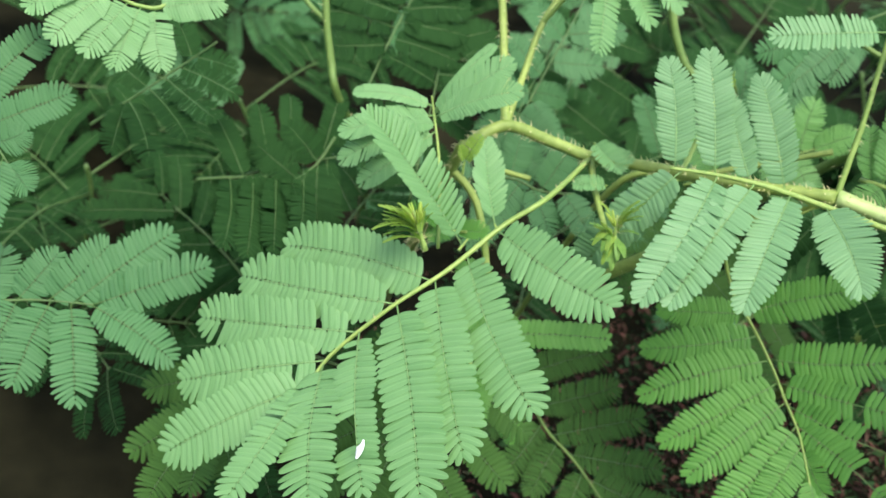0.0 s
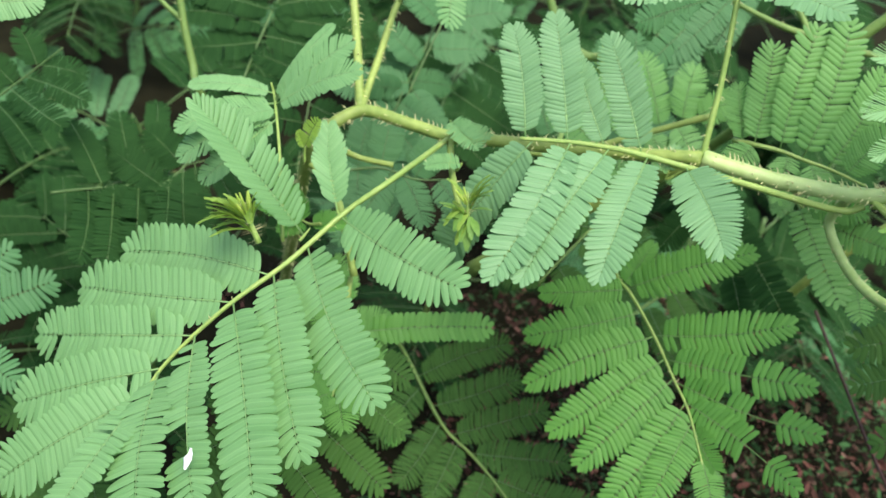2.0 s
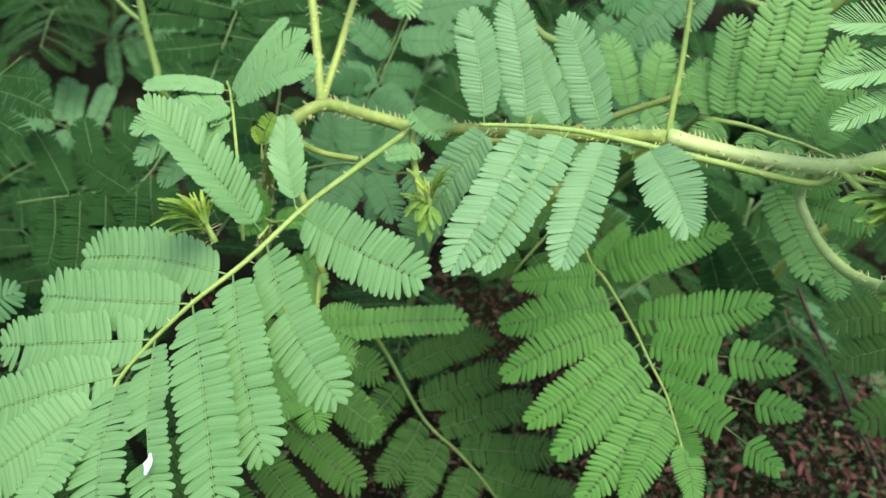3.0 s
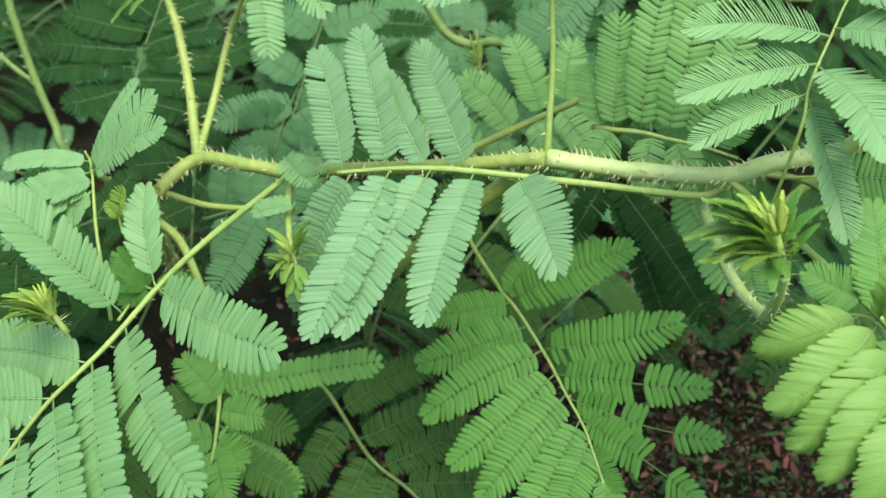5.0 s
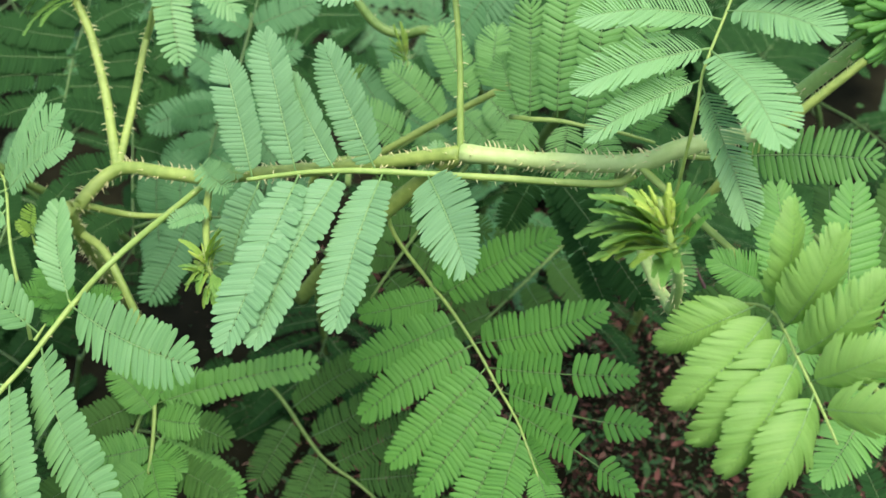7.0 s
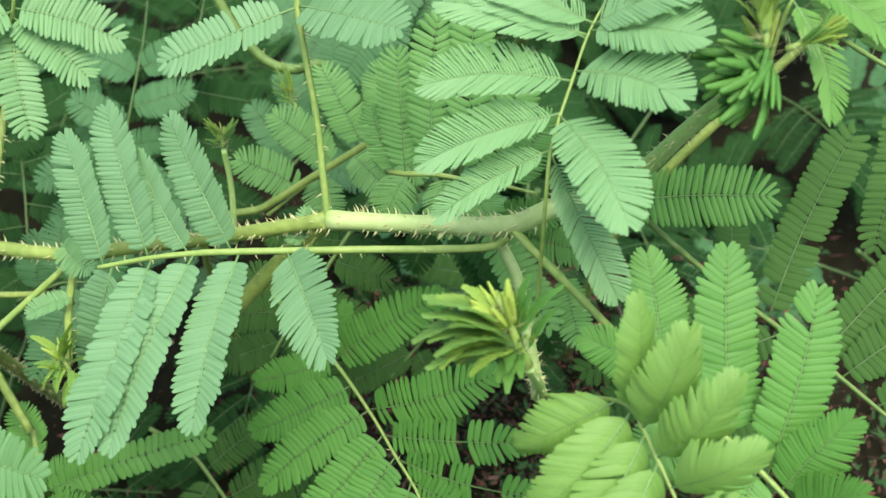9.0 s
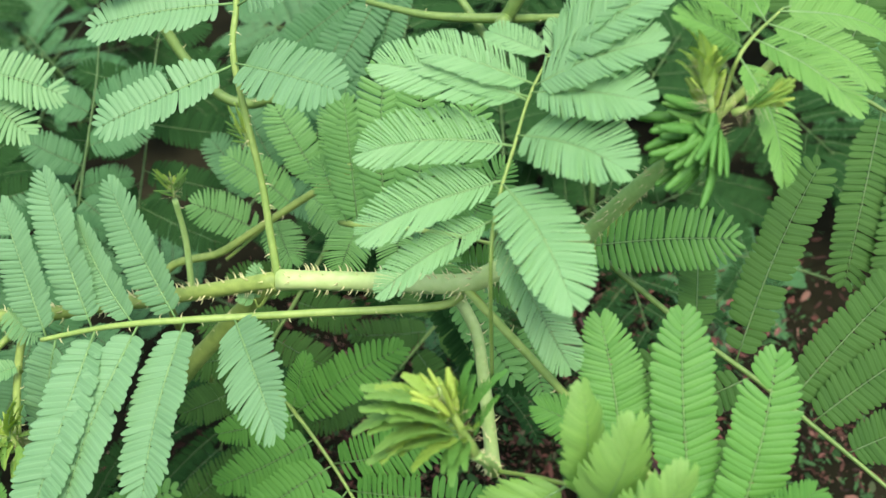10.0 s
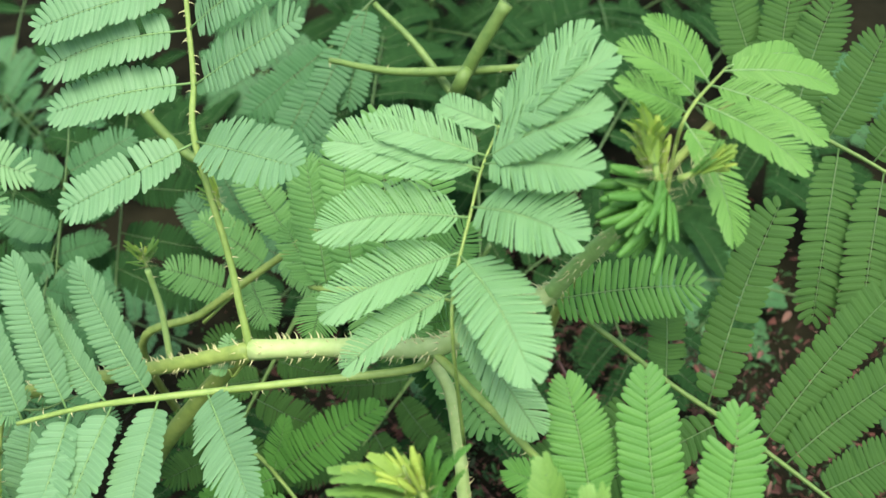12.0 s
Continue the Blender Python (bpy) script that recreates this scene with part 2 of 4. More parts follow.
    tube(bm, curve, lambda s: min(0.00024, 0.008 * length) * (1.3 - 0.8 * s), 4)
    bm.faces.ensure_lookup_table()
    for f in bm.faces[leafy:]:
        f.material_index = 1
    data = bpy.data.meshes.new("pinna")
    bm.to_mesh(data)
    bm.free()
    for m in slots:
        data.materials.append(m)
    for p in data.polygons:
        p.use_smooth = True
    return data


def frame_of(base, tip, up):
    """A pose at base whose Y points at tip and whose Z is near up."""
    y = (tip - base).normalized()
    z = (up - y * up.dot(y)).normalized()
    x = y.cross(z)
    return Matrix(((x.x, y.x, z.x, base.x), (x.y, y.y, z.y, base.y), (x.z, y.z, z.z, base.z), (0, 0, 0, 1)))


COUNT = [0]


def leaf(owner, rachis, up, pinnae, width=0.016, material=None, fold=12.0, arch=0.05, thick=0.0009, label="", tilt=0.0, gap=-0.02, bare=0.0, bites=None, thorns=0, pairs=0, drop=0.06, turn=8.0, sweep=1.0, lap=11.0, roll=0.22, neat=False, taper=1.25):
    """A twice-feathered leaf: its stalk through the rachis points, and for each pinna the fraction of the stalk at
    which it springs, its tip, and, where they differ, its width, the turn of its leaflets and the gap between them."""
    curve = smooth(rachis, 8)
    base = curve[0]
    thick = min(thick, 0.0006) if material in (SHADED, HALF_SHADED) else thick
    bm = bmesh.new()
    tube(bm, curve, lambda s: thick * (1 - 0.5 * s), 7, 0.12, base)
    stalk = part("leaf", bm, RIB_SHADED if material in (SHADED, HALF_SHADED) else STEM_SHADED if material == DIM_MATURE else RACHIS, owner, label or ("feathery compound leaf with shade put into its colour" if material in (SHADED, HALF_SHADED) else "feathery compound leaf with a yellow-green stalk"), Matrix.Translation(base))
    prickles(stalk, curve, thick, thick * 0.6, thorns, COUNT[0], 0.0014)
    for i, (s, x, y, z, *more) in enumerate(pinnae):
        COUNT[0] += 1
        root, d = along(curve, s)
        tip = Vector((x, y, z))
        size = (tip - root).length
        more = [more[0] * (0.86 if material in (SHADED, HALF_SHADED, DIM_MATURE) else 1.0), *more[1:]] if more else [width * (0.86 if material in (SHADED, HALF_SHADED, DIM_MATURE) else 1.0)]
        w, twist, open_by = (*more, *(width, turn, gap)[len(more):])
        data = pinna_mesh(size, w, fold, arch, COUNT[0], True, pairs, open_by, sweep, bare=bare, slots=(material or UPPER, RIB if material in (None, UPPER, GLAUCOUS, PALE, YOUNG, FRESH) else RIB_LEAF if material in (MATURE, LIGHT) else RIB_SHADED), bite=(bites or {}).get(i), drop=drop, turn=twist, roll=roll, neat=neat, taper=taper)
        m = frame_of(root, tip, Vector(up))
        shingle = lap if m.col[0].to_3d().dot(d) > 0 else -lap
        part("pinna", data, None, stalk, "", m @ Matrix.Rotation(radians(shingle + tilt + random.uniform(-5, 5)), 4, "Y"))
    return stalk


THORN_MESH = []


def thorn_mesh():
    if not THORN_MESH:
        bm = bmesh.new()
        curve = [Vector((0, 0.42 * t * t, t - 0.08 * t * t)) for t in (-0.1, 0.2, 0.4, 0.6, 0.8, 1.0)]
        tube(bm, curve, lambda s: 0.12 * (1 - s) ** 1.1 + 0.012, 6)
        data = bpy.data.meshes.new("thorn")
        bm.to_mesh(data)
        bm.free()
        data.materials.append(THORN)
        for p in data.polygons:
            p.use_smooth = True
        THORN_MESH.append(data)
    return THORN_MESH[0]


def prickles(owner, curve, r0, r1, count, seed, size):
    """Curved thorns all round a stem or stalk, pointing outwards and a little back."""
    rng = random.Random(seed)
    for k in range(count):
        s = (k + rng.random()) / count
        p, d = along(curve, min(s, 0.995))
        a = rng.uniform(0, 2 * math.pi)
        side = d.orthogonal().normalized()
        n = (side * math.cos(a) + d.cross(side) * math.sin(a)).normalized()
        if n.dot(Vector((0.0, -0.71, 0.71))) > 0.72 and rng.random() < 0.7:
            n = -n
        r = r0 + (r1 - r0) * s
        m = frame_of(p + n * r * 0.95, p + n * r * 0.95 - d, n) @ Matrix.Diagonal((*[size * rng.uniform(0.6, 1.25)] * 3, 1))
        part("thorn", thorn_mesh(), None, owner, "", m)


def stem(owner, points, r0, r1, thorns=0, seed=0, material=None, label="", size=0.0015, rough=0.10):
    """A stem through the points with curved thorns all round."""
    curve = smooth(points, 8)
    base = curve[0]
    bm = bmesh.new()
    tube(bm, curve, lambda s: (r0 + (r1 - r0) * s) * (1 + 0.12 * max(0.0, 1 - 14 * min(s, 1 - s))), 14, rough, base, 0.07)
    ob = part("stem", bm, material or STEM, owner, label or "yellow-green prickly stem", Matrix.Translation(base))
    prickles(ob, curve, r0, r1, thorns, seed, size)
    return ob


def finger_mesh(length, radius, material):
    """A pinna folded shut: a flattened spindle of overlapping leaflet tips."""
    bm = bmesh.new()
    uv = bm.loops.layers.uv.new("leaf")
    n = 32
    curve = [Vector((0, length * k / n, 0.10 * length * (k / n) ** 2)) for k in range(n + 1)]
    tube(bm, curve, lambda s: radius * (math.sin(math.pi * (0.06 + 0.90 * s)) ** 0.45) * (0.86 + 0.20 * ((s * 8) % 1.0)), 6)
    for v in bm.verts:
        v.co.x *= 0.6
    for f in bm.faces:
        for loop in f.loops:
            loop[uv].uv = (0.5, 0.15)
    data = bpy.data.meshes.new("folded_pinna")
    bm.to_mesh(data)
    bm.free()
    data.materials.append(material)
    for p in data.polygons:
        p.use_smooth = True
    return data


def bud(owner, base, axis, size, fans, seed=0, label="", heart=9, opening=False, stout=0.055):
    """A young shoot tip: a hairy core, fans of small pinnae folded shut, and a yellow heart. Each fan: its direction,
    how many pinnae, their length, how far they spread (degrees) and their material."""
    rng = random.Random(seed)
    base, axis = Vector(base), Vector(axis).normalized()
    bm = bmesh.new()
    tube(bm, [base + axis * size * k / 7 for k in range(7)], lambda s: size * 0.065 * (1 - 0.6 * s), 8, 0.3, base)
    core = part("bud", bm, RACHIS, owner, label or "yellow-green shoot tip with folded young leaves", Matrix.Translation(base))
    side = axis.orthogonal().normalized()
    for x, y, z, count, length, spread, material in fans:
        way = Vector((x, y, z)).normalized()
        across = way.cross(axis)
        across = (across if across.length > 0.1 else side).normalized()
        pool = [pinna_mesh(length * q, length * 0.42, 6, 0.10, seed * 5 + i, True, 17, -0.15, 0.56, slots=(material, RIB), turn=10, taper=2.4) for i, q in enumerate((0.8, 0.92, 1.05))] if opening else [finger_mesh(length * q, length * stout, material) for q in (0.8, 0.92, 1.05)]
        for k in range(count):
            t = (k + 0.5) / count - 0.5
            turn = Matrix.Rotation(radians(spread * t + rng.uniform(-4, 4)), 3, way.cross(across)) @ Matrix.Rotation(radians(rng.uniform(-16, 16)), 3, across)
            d = turn @ way
            p = base + axis * size * (0.35 + 0.25 * rng.uniform(-1, 1)) + across * length * 0.35 * t + way * size * 0.05
            part("folded_pinna", pool[k % 3], None, core, "", frame_of(p, p + d, axis + way * 0.2))
    yellow = [finger_mesh(size * q, size * 0.048, HEART) for q in (0.30, 0.45)]
    for k in range(heart):
        a = k * 2.4
        out = side * math.cos(a) + axis.cross(side) * math.sin(a)
        p = base + axis * size * 0.55 + out * size * 0.06
        part("folded_pinna", yellow[k % 2], None, core, "bright yellow-green folded leaflets", frame_of(p, p + axis + out * rng.uniform(0.1, 0.7), out))
    for k in range(46):
        a, t = rng.uniform(0, 6.28), rng.random()
        out = side * math.cos(a) + axis.cross(side) * math.sin(a)
        p = base + axis * size * 0.8 * t + out * size * 0.05
        part("hair", thorn_mesh(), None, core, "", frame_of(p, p + axis, out + axis * 0.6) @ Matrix.Diagonal((0.0004, 0.0004, rng.uniform(0.0022, 0.0042), 1)))
    return core


# ---- ground ----
def ground():
    bm = bmesh.new()
    size, n = 60.0, 110
    lines = []
    for i in range(n + 1):
        row = []
        for j in range(n + 1):
            u, v = i / n * 2 - 1, j / n * 2 - 1
            x, y = 0.2 + size * u * abs(u) ** 2, 0.4 + size * v * abs(v) ** 2
            z = 0.255 + 0.03 * math.exp(-((x - 0.33) ** 2 + (y - 0.36) ** 2) / 0.012) + 0.022 * noise.noise(Vector((x * 9, y * 9, 0))) + 0.006 * noise.noise(Vector((x * 45, y * 45, 3)))
            row.append(bm.verts.new((x, y, z)))
        lines.append(row)
    for a, b in zip(lines, lines[1:]):
        for k in range(n):
            bm.faces.new((a[k], b[k], b[k + 1], a[k + 1]))
    data = bpy.data.meshes.new("ground")
    bm.to_mesh(data)
    bm.free()
    data.materials.append(SOIL)
    for p in data.polygons:
        p.use_smooth = True
    return tagged(new("ground", data), "soil darkened as under leaf shade, with reddish plant litter", "ground", kind="structure")


ground()


# ---- the plants ----
main = plant("mimosa_plant", (0.0950, 0.4000, 0.3000), "prickly creeping mimosa with feathery leaves on a thorny stem", "plant")
stem(main, [(0.0950, 0.4000, 0.3000), (0.0959, 0.3391, 0.4352), (0.0993, 0.3386, 0.4468), (0.1116, 0.3461, 0.4532), (0.1272, 0.3399, 0.4546), (0.1414, 0.3333, 0.4553)], 0.0021, 0.0020, 420, 3, size=0.0019)
stem(main, [(0.1414, 0.3333, 0.4553), (0.1591, 0.3287, 0.4594), (0.1829, 0.3200, 0.4652), (0.2151, 0.3052, 0.4773)], 0.0020, 0.0020, 240, 4, size=0.0018)
stem(main, [(0.2151, 0.3052, 0.4773), (0.2381, 0.2968, 0.4778), (0.2580, 0.2824, 0.4857), (0.2684, 0.2784, 0.4923), (0.2891, 0.2836, 0.4908)], 0.0024, 0.0023, 250, 5, STEM_PALE, "pale thick prickly stem", 0.0020)
stem(main, [(0.2891, 0.2836, 0.4908), (0.2966, 0.2722, 0.5140), (0.3041, 0.2589, 0.5372)], 0.0020, 0.0016, 120, 6, STEM_YOUNG, "hairy green young stem", 0.0014)
stem(main, [(0.1116, 0.3461, 0.4532), (0.1088, 0.3700, 0.4663), (0.1056, 0.3857, 0.4786), (0.1020, 0.3939, 0.4870)], 0.0015, 0.0013, 80, 7, size=0.0019)
stem(main, [(0.1116, 0.3461, 0.4532), (0.1171, 0.3671, 0.4632), (0.1224, 0.3865, 0.4750), (0.1302, 0.3983, 0.4872)], 0.0013, 0.0010, 64, 8, size=0.0018)
stem(main, [(0.2151, 0.3052, 0.4773), (0.2028, 0.3153, 0.4587), (0.1805, 0.3238, 0.4298), (0.1626, 0.3392, 0.3942)], 0.0022, 0.0026, 8, 9)
stem(main, [(0.0993, 0.3386, 0.4468), (0.1116, 0.3437, 0.4364), (0.1255, 0.3400, 0.4368)], 0.0011, 0.0009, 6, 10)
stem(main, [(0.0959, 0.3391, 0.4352), (0.1032, 0.3324, 0.4328), (0.1082, 0.3231, 0.4284), (0.1153, 0.3087, 0.4114)], 0.0014, 0.0012, 8, 11)
leaf(main, [(0.1414, 0.3333, 0.4553), (0.1201, 0.2958, 0.4628), (0.1066, 0.2868, 0.4550), (0.0911, 0.2734, 0.4448), (0.0760, 0.2633, 0.4355), (0.0619, 0.2552, 0.4212), (0.0554, 0.2473, 0.4134)],
     (-0.7873, -0.9558, 1.6549), [
         (0.461, 0.1405, 0.2569, 0.4550), (0.552, 0.1185, 0.2274, 0.4367), (0.641, 0.1000, 0.2161, 0.4263),
         (0.740, 0.0893, 0.2050, 0.4186), (0.839, 0.0744, 0.2087, 0.4150, 0.0140), (0.942, 0.0604, 0.2066, 0.4096),
         (1.000, 0.0374, 0.2093, 0.4029, 0.0135), (0.650, 0.0416, 0.2983, 0.4209), (0.743, 0.0296, 0.2931, 0.4097),
         (0.844, 0.0189, 0.2826, 0.3977), (0.935, 0.0165, 0.2621, 0.3885), (0.998, 0.0163, 0.2394, 0.3803)],
     width=0.0180, gap=-0.12, turn=4, fold=5, arch=0.05, thick=0.0010, thorns=16, bites={4: (0.52, 0.72, 1)}, label="large glaucous green feathery leaf, one pinna gnawed")
leaf(main, [(0.0942, 0.2805, 0.4475), (0.0957, 0.2830, 0.4482), (0.0969, 0.2850, 0.4489)],
     (0.1000, -0.5500, 0.8000), [
         (0.429, 0.0581, 0.3143, 0.4690)],
     width=0.0178, pairs=27, gap=0.08, turn=16, fold=26, sweep=0.76, taper=2.0, arch=0.09, thick=0.0005)
leaf(main, [(0.1057, 0.2850, 0.4540), (0.1048, 0.2863, 0.4542), (0.1041, 0.2879, 0.4545)],
     (0.1000, -0.6000, 0.7500), [
         (1.000, 0.1001, 0.3208, 0.4627)],
     width=0.0128, pairs=21, gap=0.12, turn=16, fold=26, sweep=0.72, taper=2.2, arch=0.07, thick=0.0005)
leaf(main, [(0.0897, 0.2890, 0.4395), (0.0863, 0.3080, 0.4564), (0.0830, 0.3301, 0.4629), (0.0813, 0.3336, 0.4670)],
     (-0.3000, -0.6000, 0.9000), [
         (0.935, 0.0555, 0.3366, 0.4603, 0.0062), (0.896, 0.0992, 0.3437, 0.4850, 0.0045), (0.884, 0.1056, 0.3351, 0.4853, 0.0112),
         (0.854, 0.1088, 0.3246, 0.4812, 0.0112), (0.869, 0.0530, 0.3242, 0.4510, 0.0110), (0.801, 0.0548, 0.3186, 0.4433, 0.0120),
         (0.745, 0.0627, 0.3145, 0.4387, 0.0100), (0.819, 0.0711, 0.3213, 0.4580, 0.0090)],
     width=0.0125, pairs=29, gap=-0.04, turn=4, fold=7, neat=True, sweep=0.84, roll=0.2, taper=1.6, arch=0.06, thick=0.0006, label="half-folded young feathery leaf")
leaf(main, [(0.2580, 0.2814, 0.4827), (0.2509, 0.2831, 0.4790), (0.2206, 0.2884, 0.4810), (0.1902, 0.2938, 0.4829), (0.1796, 0.2966, 0.4822), (0.1690, 0.2996, 0.4804), (0.1558, 0.3025, 0.4777)],
     (-0.2500, -0.6200, 0.7000), [
         (0.985, 0.1523, 0.3332, 0.4995, 0.0125, 15, 0.0), (0.867, 0.1647, 0.3347, 0.5047, 0.0130, 15, 0.0), (0.764, 0.1709, 0.3220, 0.4975, 0.0100, 15, 0.0),
         (0.659, 0.1806, 0.3264, 0.5040, 0.0130, 15, 0.0), (0.961, 0.1416, 0.3036, 0.4234), (0.858, 0.1460, 0.2598, 0.4552),
         (0.749, 0.1542, 0.2583, 0.4571), (0.640, 0.1752, 0.2556, 0.4622), (0.531, 0.2100, 0.2580, 0.4739, 0.0185)],
     width=0.0150, material=GLAUCOUS, gap=-0.24, taper=1.9, pairs=30, roll=0.28, turn=4.5, sweep=0.92, fold=12, arch=0.06, thick=0.0012, thorns=30, label="glaucous green feathery leaf with pinnae standing and hanging")
leaf(main, [(0.2151, 0.3052, 0.4773), (0.2160, 0.3114, 0.4886), (0.2170, 0.3177, 0.4998), (0.2175, 0.3318, 0.5256), (0.2212, 0.3399, 0.5363), (0.2240, 0.3484, 0.5476), (0.2263, 0.3555, 0.5566)],
     (-0.1000, -0.6000, 0.7500), [
         (0.573, 0.1802, 0.3331, 0.5135), (0.576, 0.2411, 0.3045, 0.5297, 0.0165, 4, -0.3), (0.723, 0.1839, 0.3505, 0.5305),
         (0.715, 0.2507, 0.3281, 0.5534), (0.853, 0.1855, 0.3570, 0.5388), (0.853, 0.2468, 0.3362, 0.5597),
         (0.967, 0.1863, 0.3617, 0.5473), (0.967, 0.2455, 0.3428, 0.5662)],
     width=0.0135, material=GLAUCOUS, gap=-0.02, bare=0.05, turn=10, fold=10, arch=0.05, thick=0.0011, thorns=60, label="upright-stalked glaucous feathery leaf")
leaf(main, [(0.1224, 0.3865, 0.4750), (0.1276, 0.3859, 0.4875), (0.1337, 0.3814, 0.5013), (0.1391, 0.3780, 0.5124), (0.1424, 0.3782, 0.5206)],
     (0.1756, -0.7482, 0.6398), [
         (0.709, 0.1366, 0.3536, 0.4835, 0.0120), (0.749, 0.1557, 0.3651, 0.4916), (0.817, 0.1670, 0.3731, 0.4979),
         (0.793, 0.1127, 0.3685, 0.5075)],
     width=0.0150, fold=10, thick=0.0009)
leaf(main, [(0.2076, 0.3133, 0.4638), (0.1946, 0.3182, 0.4449), (0.2051, 0.3112, 0.4233), (0.2091, 0.3036, 0.4213), (0.2130, 0.2954, 0.4187), (0.2176, 0.2848, 0.4148), (0.2213, 0.2748, 0.4107), (0.2249, 0.2657, 0.4072), (0.2267, 0.2591, 0.4039), (0.2292, 0.2480, 0.3979)],
     (-0.5779, -0.4847, 0.6566), [
         (0.470, 0.1819, 0.3156, 0.4061, 0.0120), (0.548, 0.1779, 0.3047, 0.3947), (0.625, 0.1786, 0.2900, 0.3843),
         (0.693, 0.1859, 0.2737, 0.3787), (0.752, 0.1941, 0.2612, 0.3768), (0.823, 0.2011, 0.2471, 0.3725),
         (0.877, 0.2132, 0.2417, 0.3791, 0.0130), (0.466, 0.2445, 0.2985, 0.4486), (0.622, 0.2542, 0.2749, 0.4397, 0.0155),
         (0.695, 0.2584, 0.2565, 0.4299, 0.0130), (0.762, 0.2595, 0.2441, 0.4217, 0.0125), (0.820, 0.2534, 0.2324, 0.4077, 0.0125),
         (0.888, 0.2348, 0.2418, 0.3983, 0.0110), (0.969, 0.2314, 0.2332, 0.3889, 0.0100), (0.451, 0.2165, 0.3148, 0.4360, 0.0100)],
     width=0.0146, pairs=24, material=MATURE, gap=0.05, turn=6, taper=2.5, fold=4, arch=0.03, thick=0.0007, thorns=8, bites={9: (0.50, 0.58), 10: (0.52, 0.70), 11: (0.52, 0.68), 12: (0.75, 1.0)}, label="broad bright green feathery leaf, some leaflets missing")
leaf(main, [(0.2590, 0.2591, 0.4774), (0.2604, 0.2574, 0.5162), (0.2641, 0.2656, 0.5234), (0.2708, 0.2745, 0.5316), (0.2755, 0.2803, 0.5374), (0.2814, 0.2852, 0.5432)],
     (-0.3500, -0.5500, 0.8000), [
         (0.920, 0.2572, 0.2991, 0.5419, 0.0105), (0.887, 0.2472, 0.3005, 0.5386), (0.878, 0.2546, 0.2976, 0.5402, 0.0100),
         (0.766, 0.2396, 0.2869, 0.5264), (0.681, 0.2361, 0.2732, 0.5158), (0.585, 0.2374, 0.2626, 0.5094, 0.0095),
         (0.899, 0.2951, 0.2619, 0.5437, 0.0152, 7, -0.28), (0.792, 0.2876, 0.2520, 0.5365, 0.0176, 7, -0.28), (0.673, 0.2709, 0.2357, 0.5218, 0.0156, 7, -0.28),
         (0.576, 0.2730, 0.2446, 0.4935, 0.0100), (0.985, 0.3062, 0.2816, 0.5553, 0.0146, 7, -0.28), (1.000, 0.3052, 0.2910, 0.5565, 0.0120, 14, -0.1),
         (0.914, 0.3011, 0.2721, 0.5499, 0.0156, 7, -0.28), (0.997, 0.2725, 0.3000, 0.5412, 0.0070), (1.000, 0.2877, 0.2970, 0.5417, 0.0060)],
     width=0.0148, lap=20, material=PALE, fold=12, arch=0.08, thick=0.00048, pairs=40, gap=0.20, turn=26, sweep=0.74, roll=0.40, taper=1.6, neat=True, label="pale green young feathery leaf, pinnae slightly folded")
stem(main, [(0.2562, 0.2873, 0.4814), (0.2590, 0.2940, 0.4672), (0.2613, 0.2866, 0.4616), (0.2592, 0.2708, 0.4638), (0.2561, 0.2520, 0.4707), (0.2529, 0.2344, 0.4809)], 0.0015, 0.0015, 70, 13, STEM_PALE, "pale hairy side stem", 0.0016)
stem(main, [(0.2529, 0.2344, 0.4809), (0.2512, 0.2300, 0.4915), (0.2481, 0.2253, 0.5030)], 0.0014, 0.0010, 40, 15, STEM_YOUNG, "hairy green shoot stalk", 0.0012)
leaf(main, [(0.2529, 0.2344, 0.4809), (0.2607, 0.2222, 0.4933), (0.2650, 0.2145, 0.4984), (0.2672, 0.2044, 0.4948), (0.2687, 0.1945, 0.4911), (0.2695, 0.1875, 0.4885)],
     (-0.2112, -0.3671, 0.9059), [
         (0.436, 0.2436, 0.2205, 0.4845, 0.0130), (0.510, 0.2418, 0.2056, 0.4826), (0.593, 0.2451, 0.1988, 0.4781),
         (0.689, 0.2489, 0.1911, 0.4771), (0.815, 0.2535, 0.1838, 0.4770), (0.498, 0.2670, 0.2227, 0.5226, 0.0090),
         (0.576, 0.2742, 0.2145, 0.5216), (0.677, 0.2811, 0.2061, 0.5156), (0.776, 0.2835, 0.1959, 0.5068),
         (0.872, 0.2838, 0.1862, 0.4984)],
     width=0.0140, material=YOUNG, gap=-0.28, pairs=26, turn=6, taper=2.2, sweep=0.72, roll=0.08, drop=0.55, fold=8, lap=34, arch=0.14, thick=0.0005, label="yellow-green young feathery leaf close above the rest")
leaf(main, [(0.2580, 0.2824, 0.4857), (0.2667, 0.2603, 0.4846), (0.2754, 0.2381, 0.4836), (0.2846, 0.2250, 0.4776), (0.2942, 0.2097, 0.4719), (0.2987, 0.2018, 0.4684)],
     (-0.3000, -0.5000, 0.8000), [
         (0.595, 0.2822, 0.2553, 0.4983), (0.795, 0.2982, 0.2493, 0.5014), (0.898, 0.3125, 0.2350, 0.4995),
         (0.939, 0.3120, 0.2107, 0.4869, 0.0140), (0.541, 0.2641, 0.2450, 0.4861, 0.0120), (0.979, 0.3103, 0.1972, 0.4794),
         (0.683, 0.2627, 0.2145, 0.4699, 0.0135), (0.873, 0.2740, 0.1940, 0.4638, 0.0135)],
     width=0.0138, gap=-0.10, pairs=26, turn=5, taper=1.9, sweep=0.9, material=MATURE, fold=6, arch=0.03, thick=0.0011, thorns=24, label="bright green feathery leaf on a long stalk")
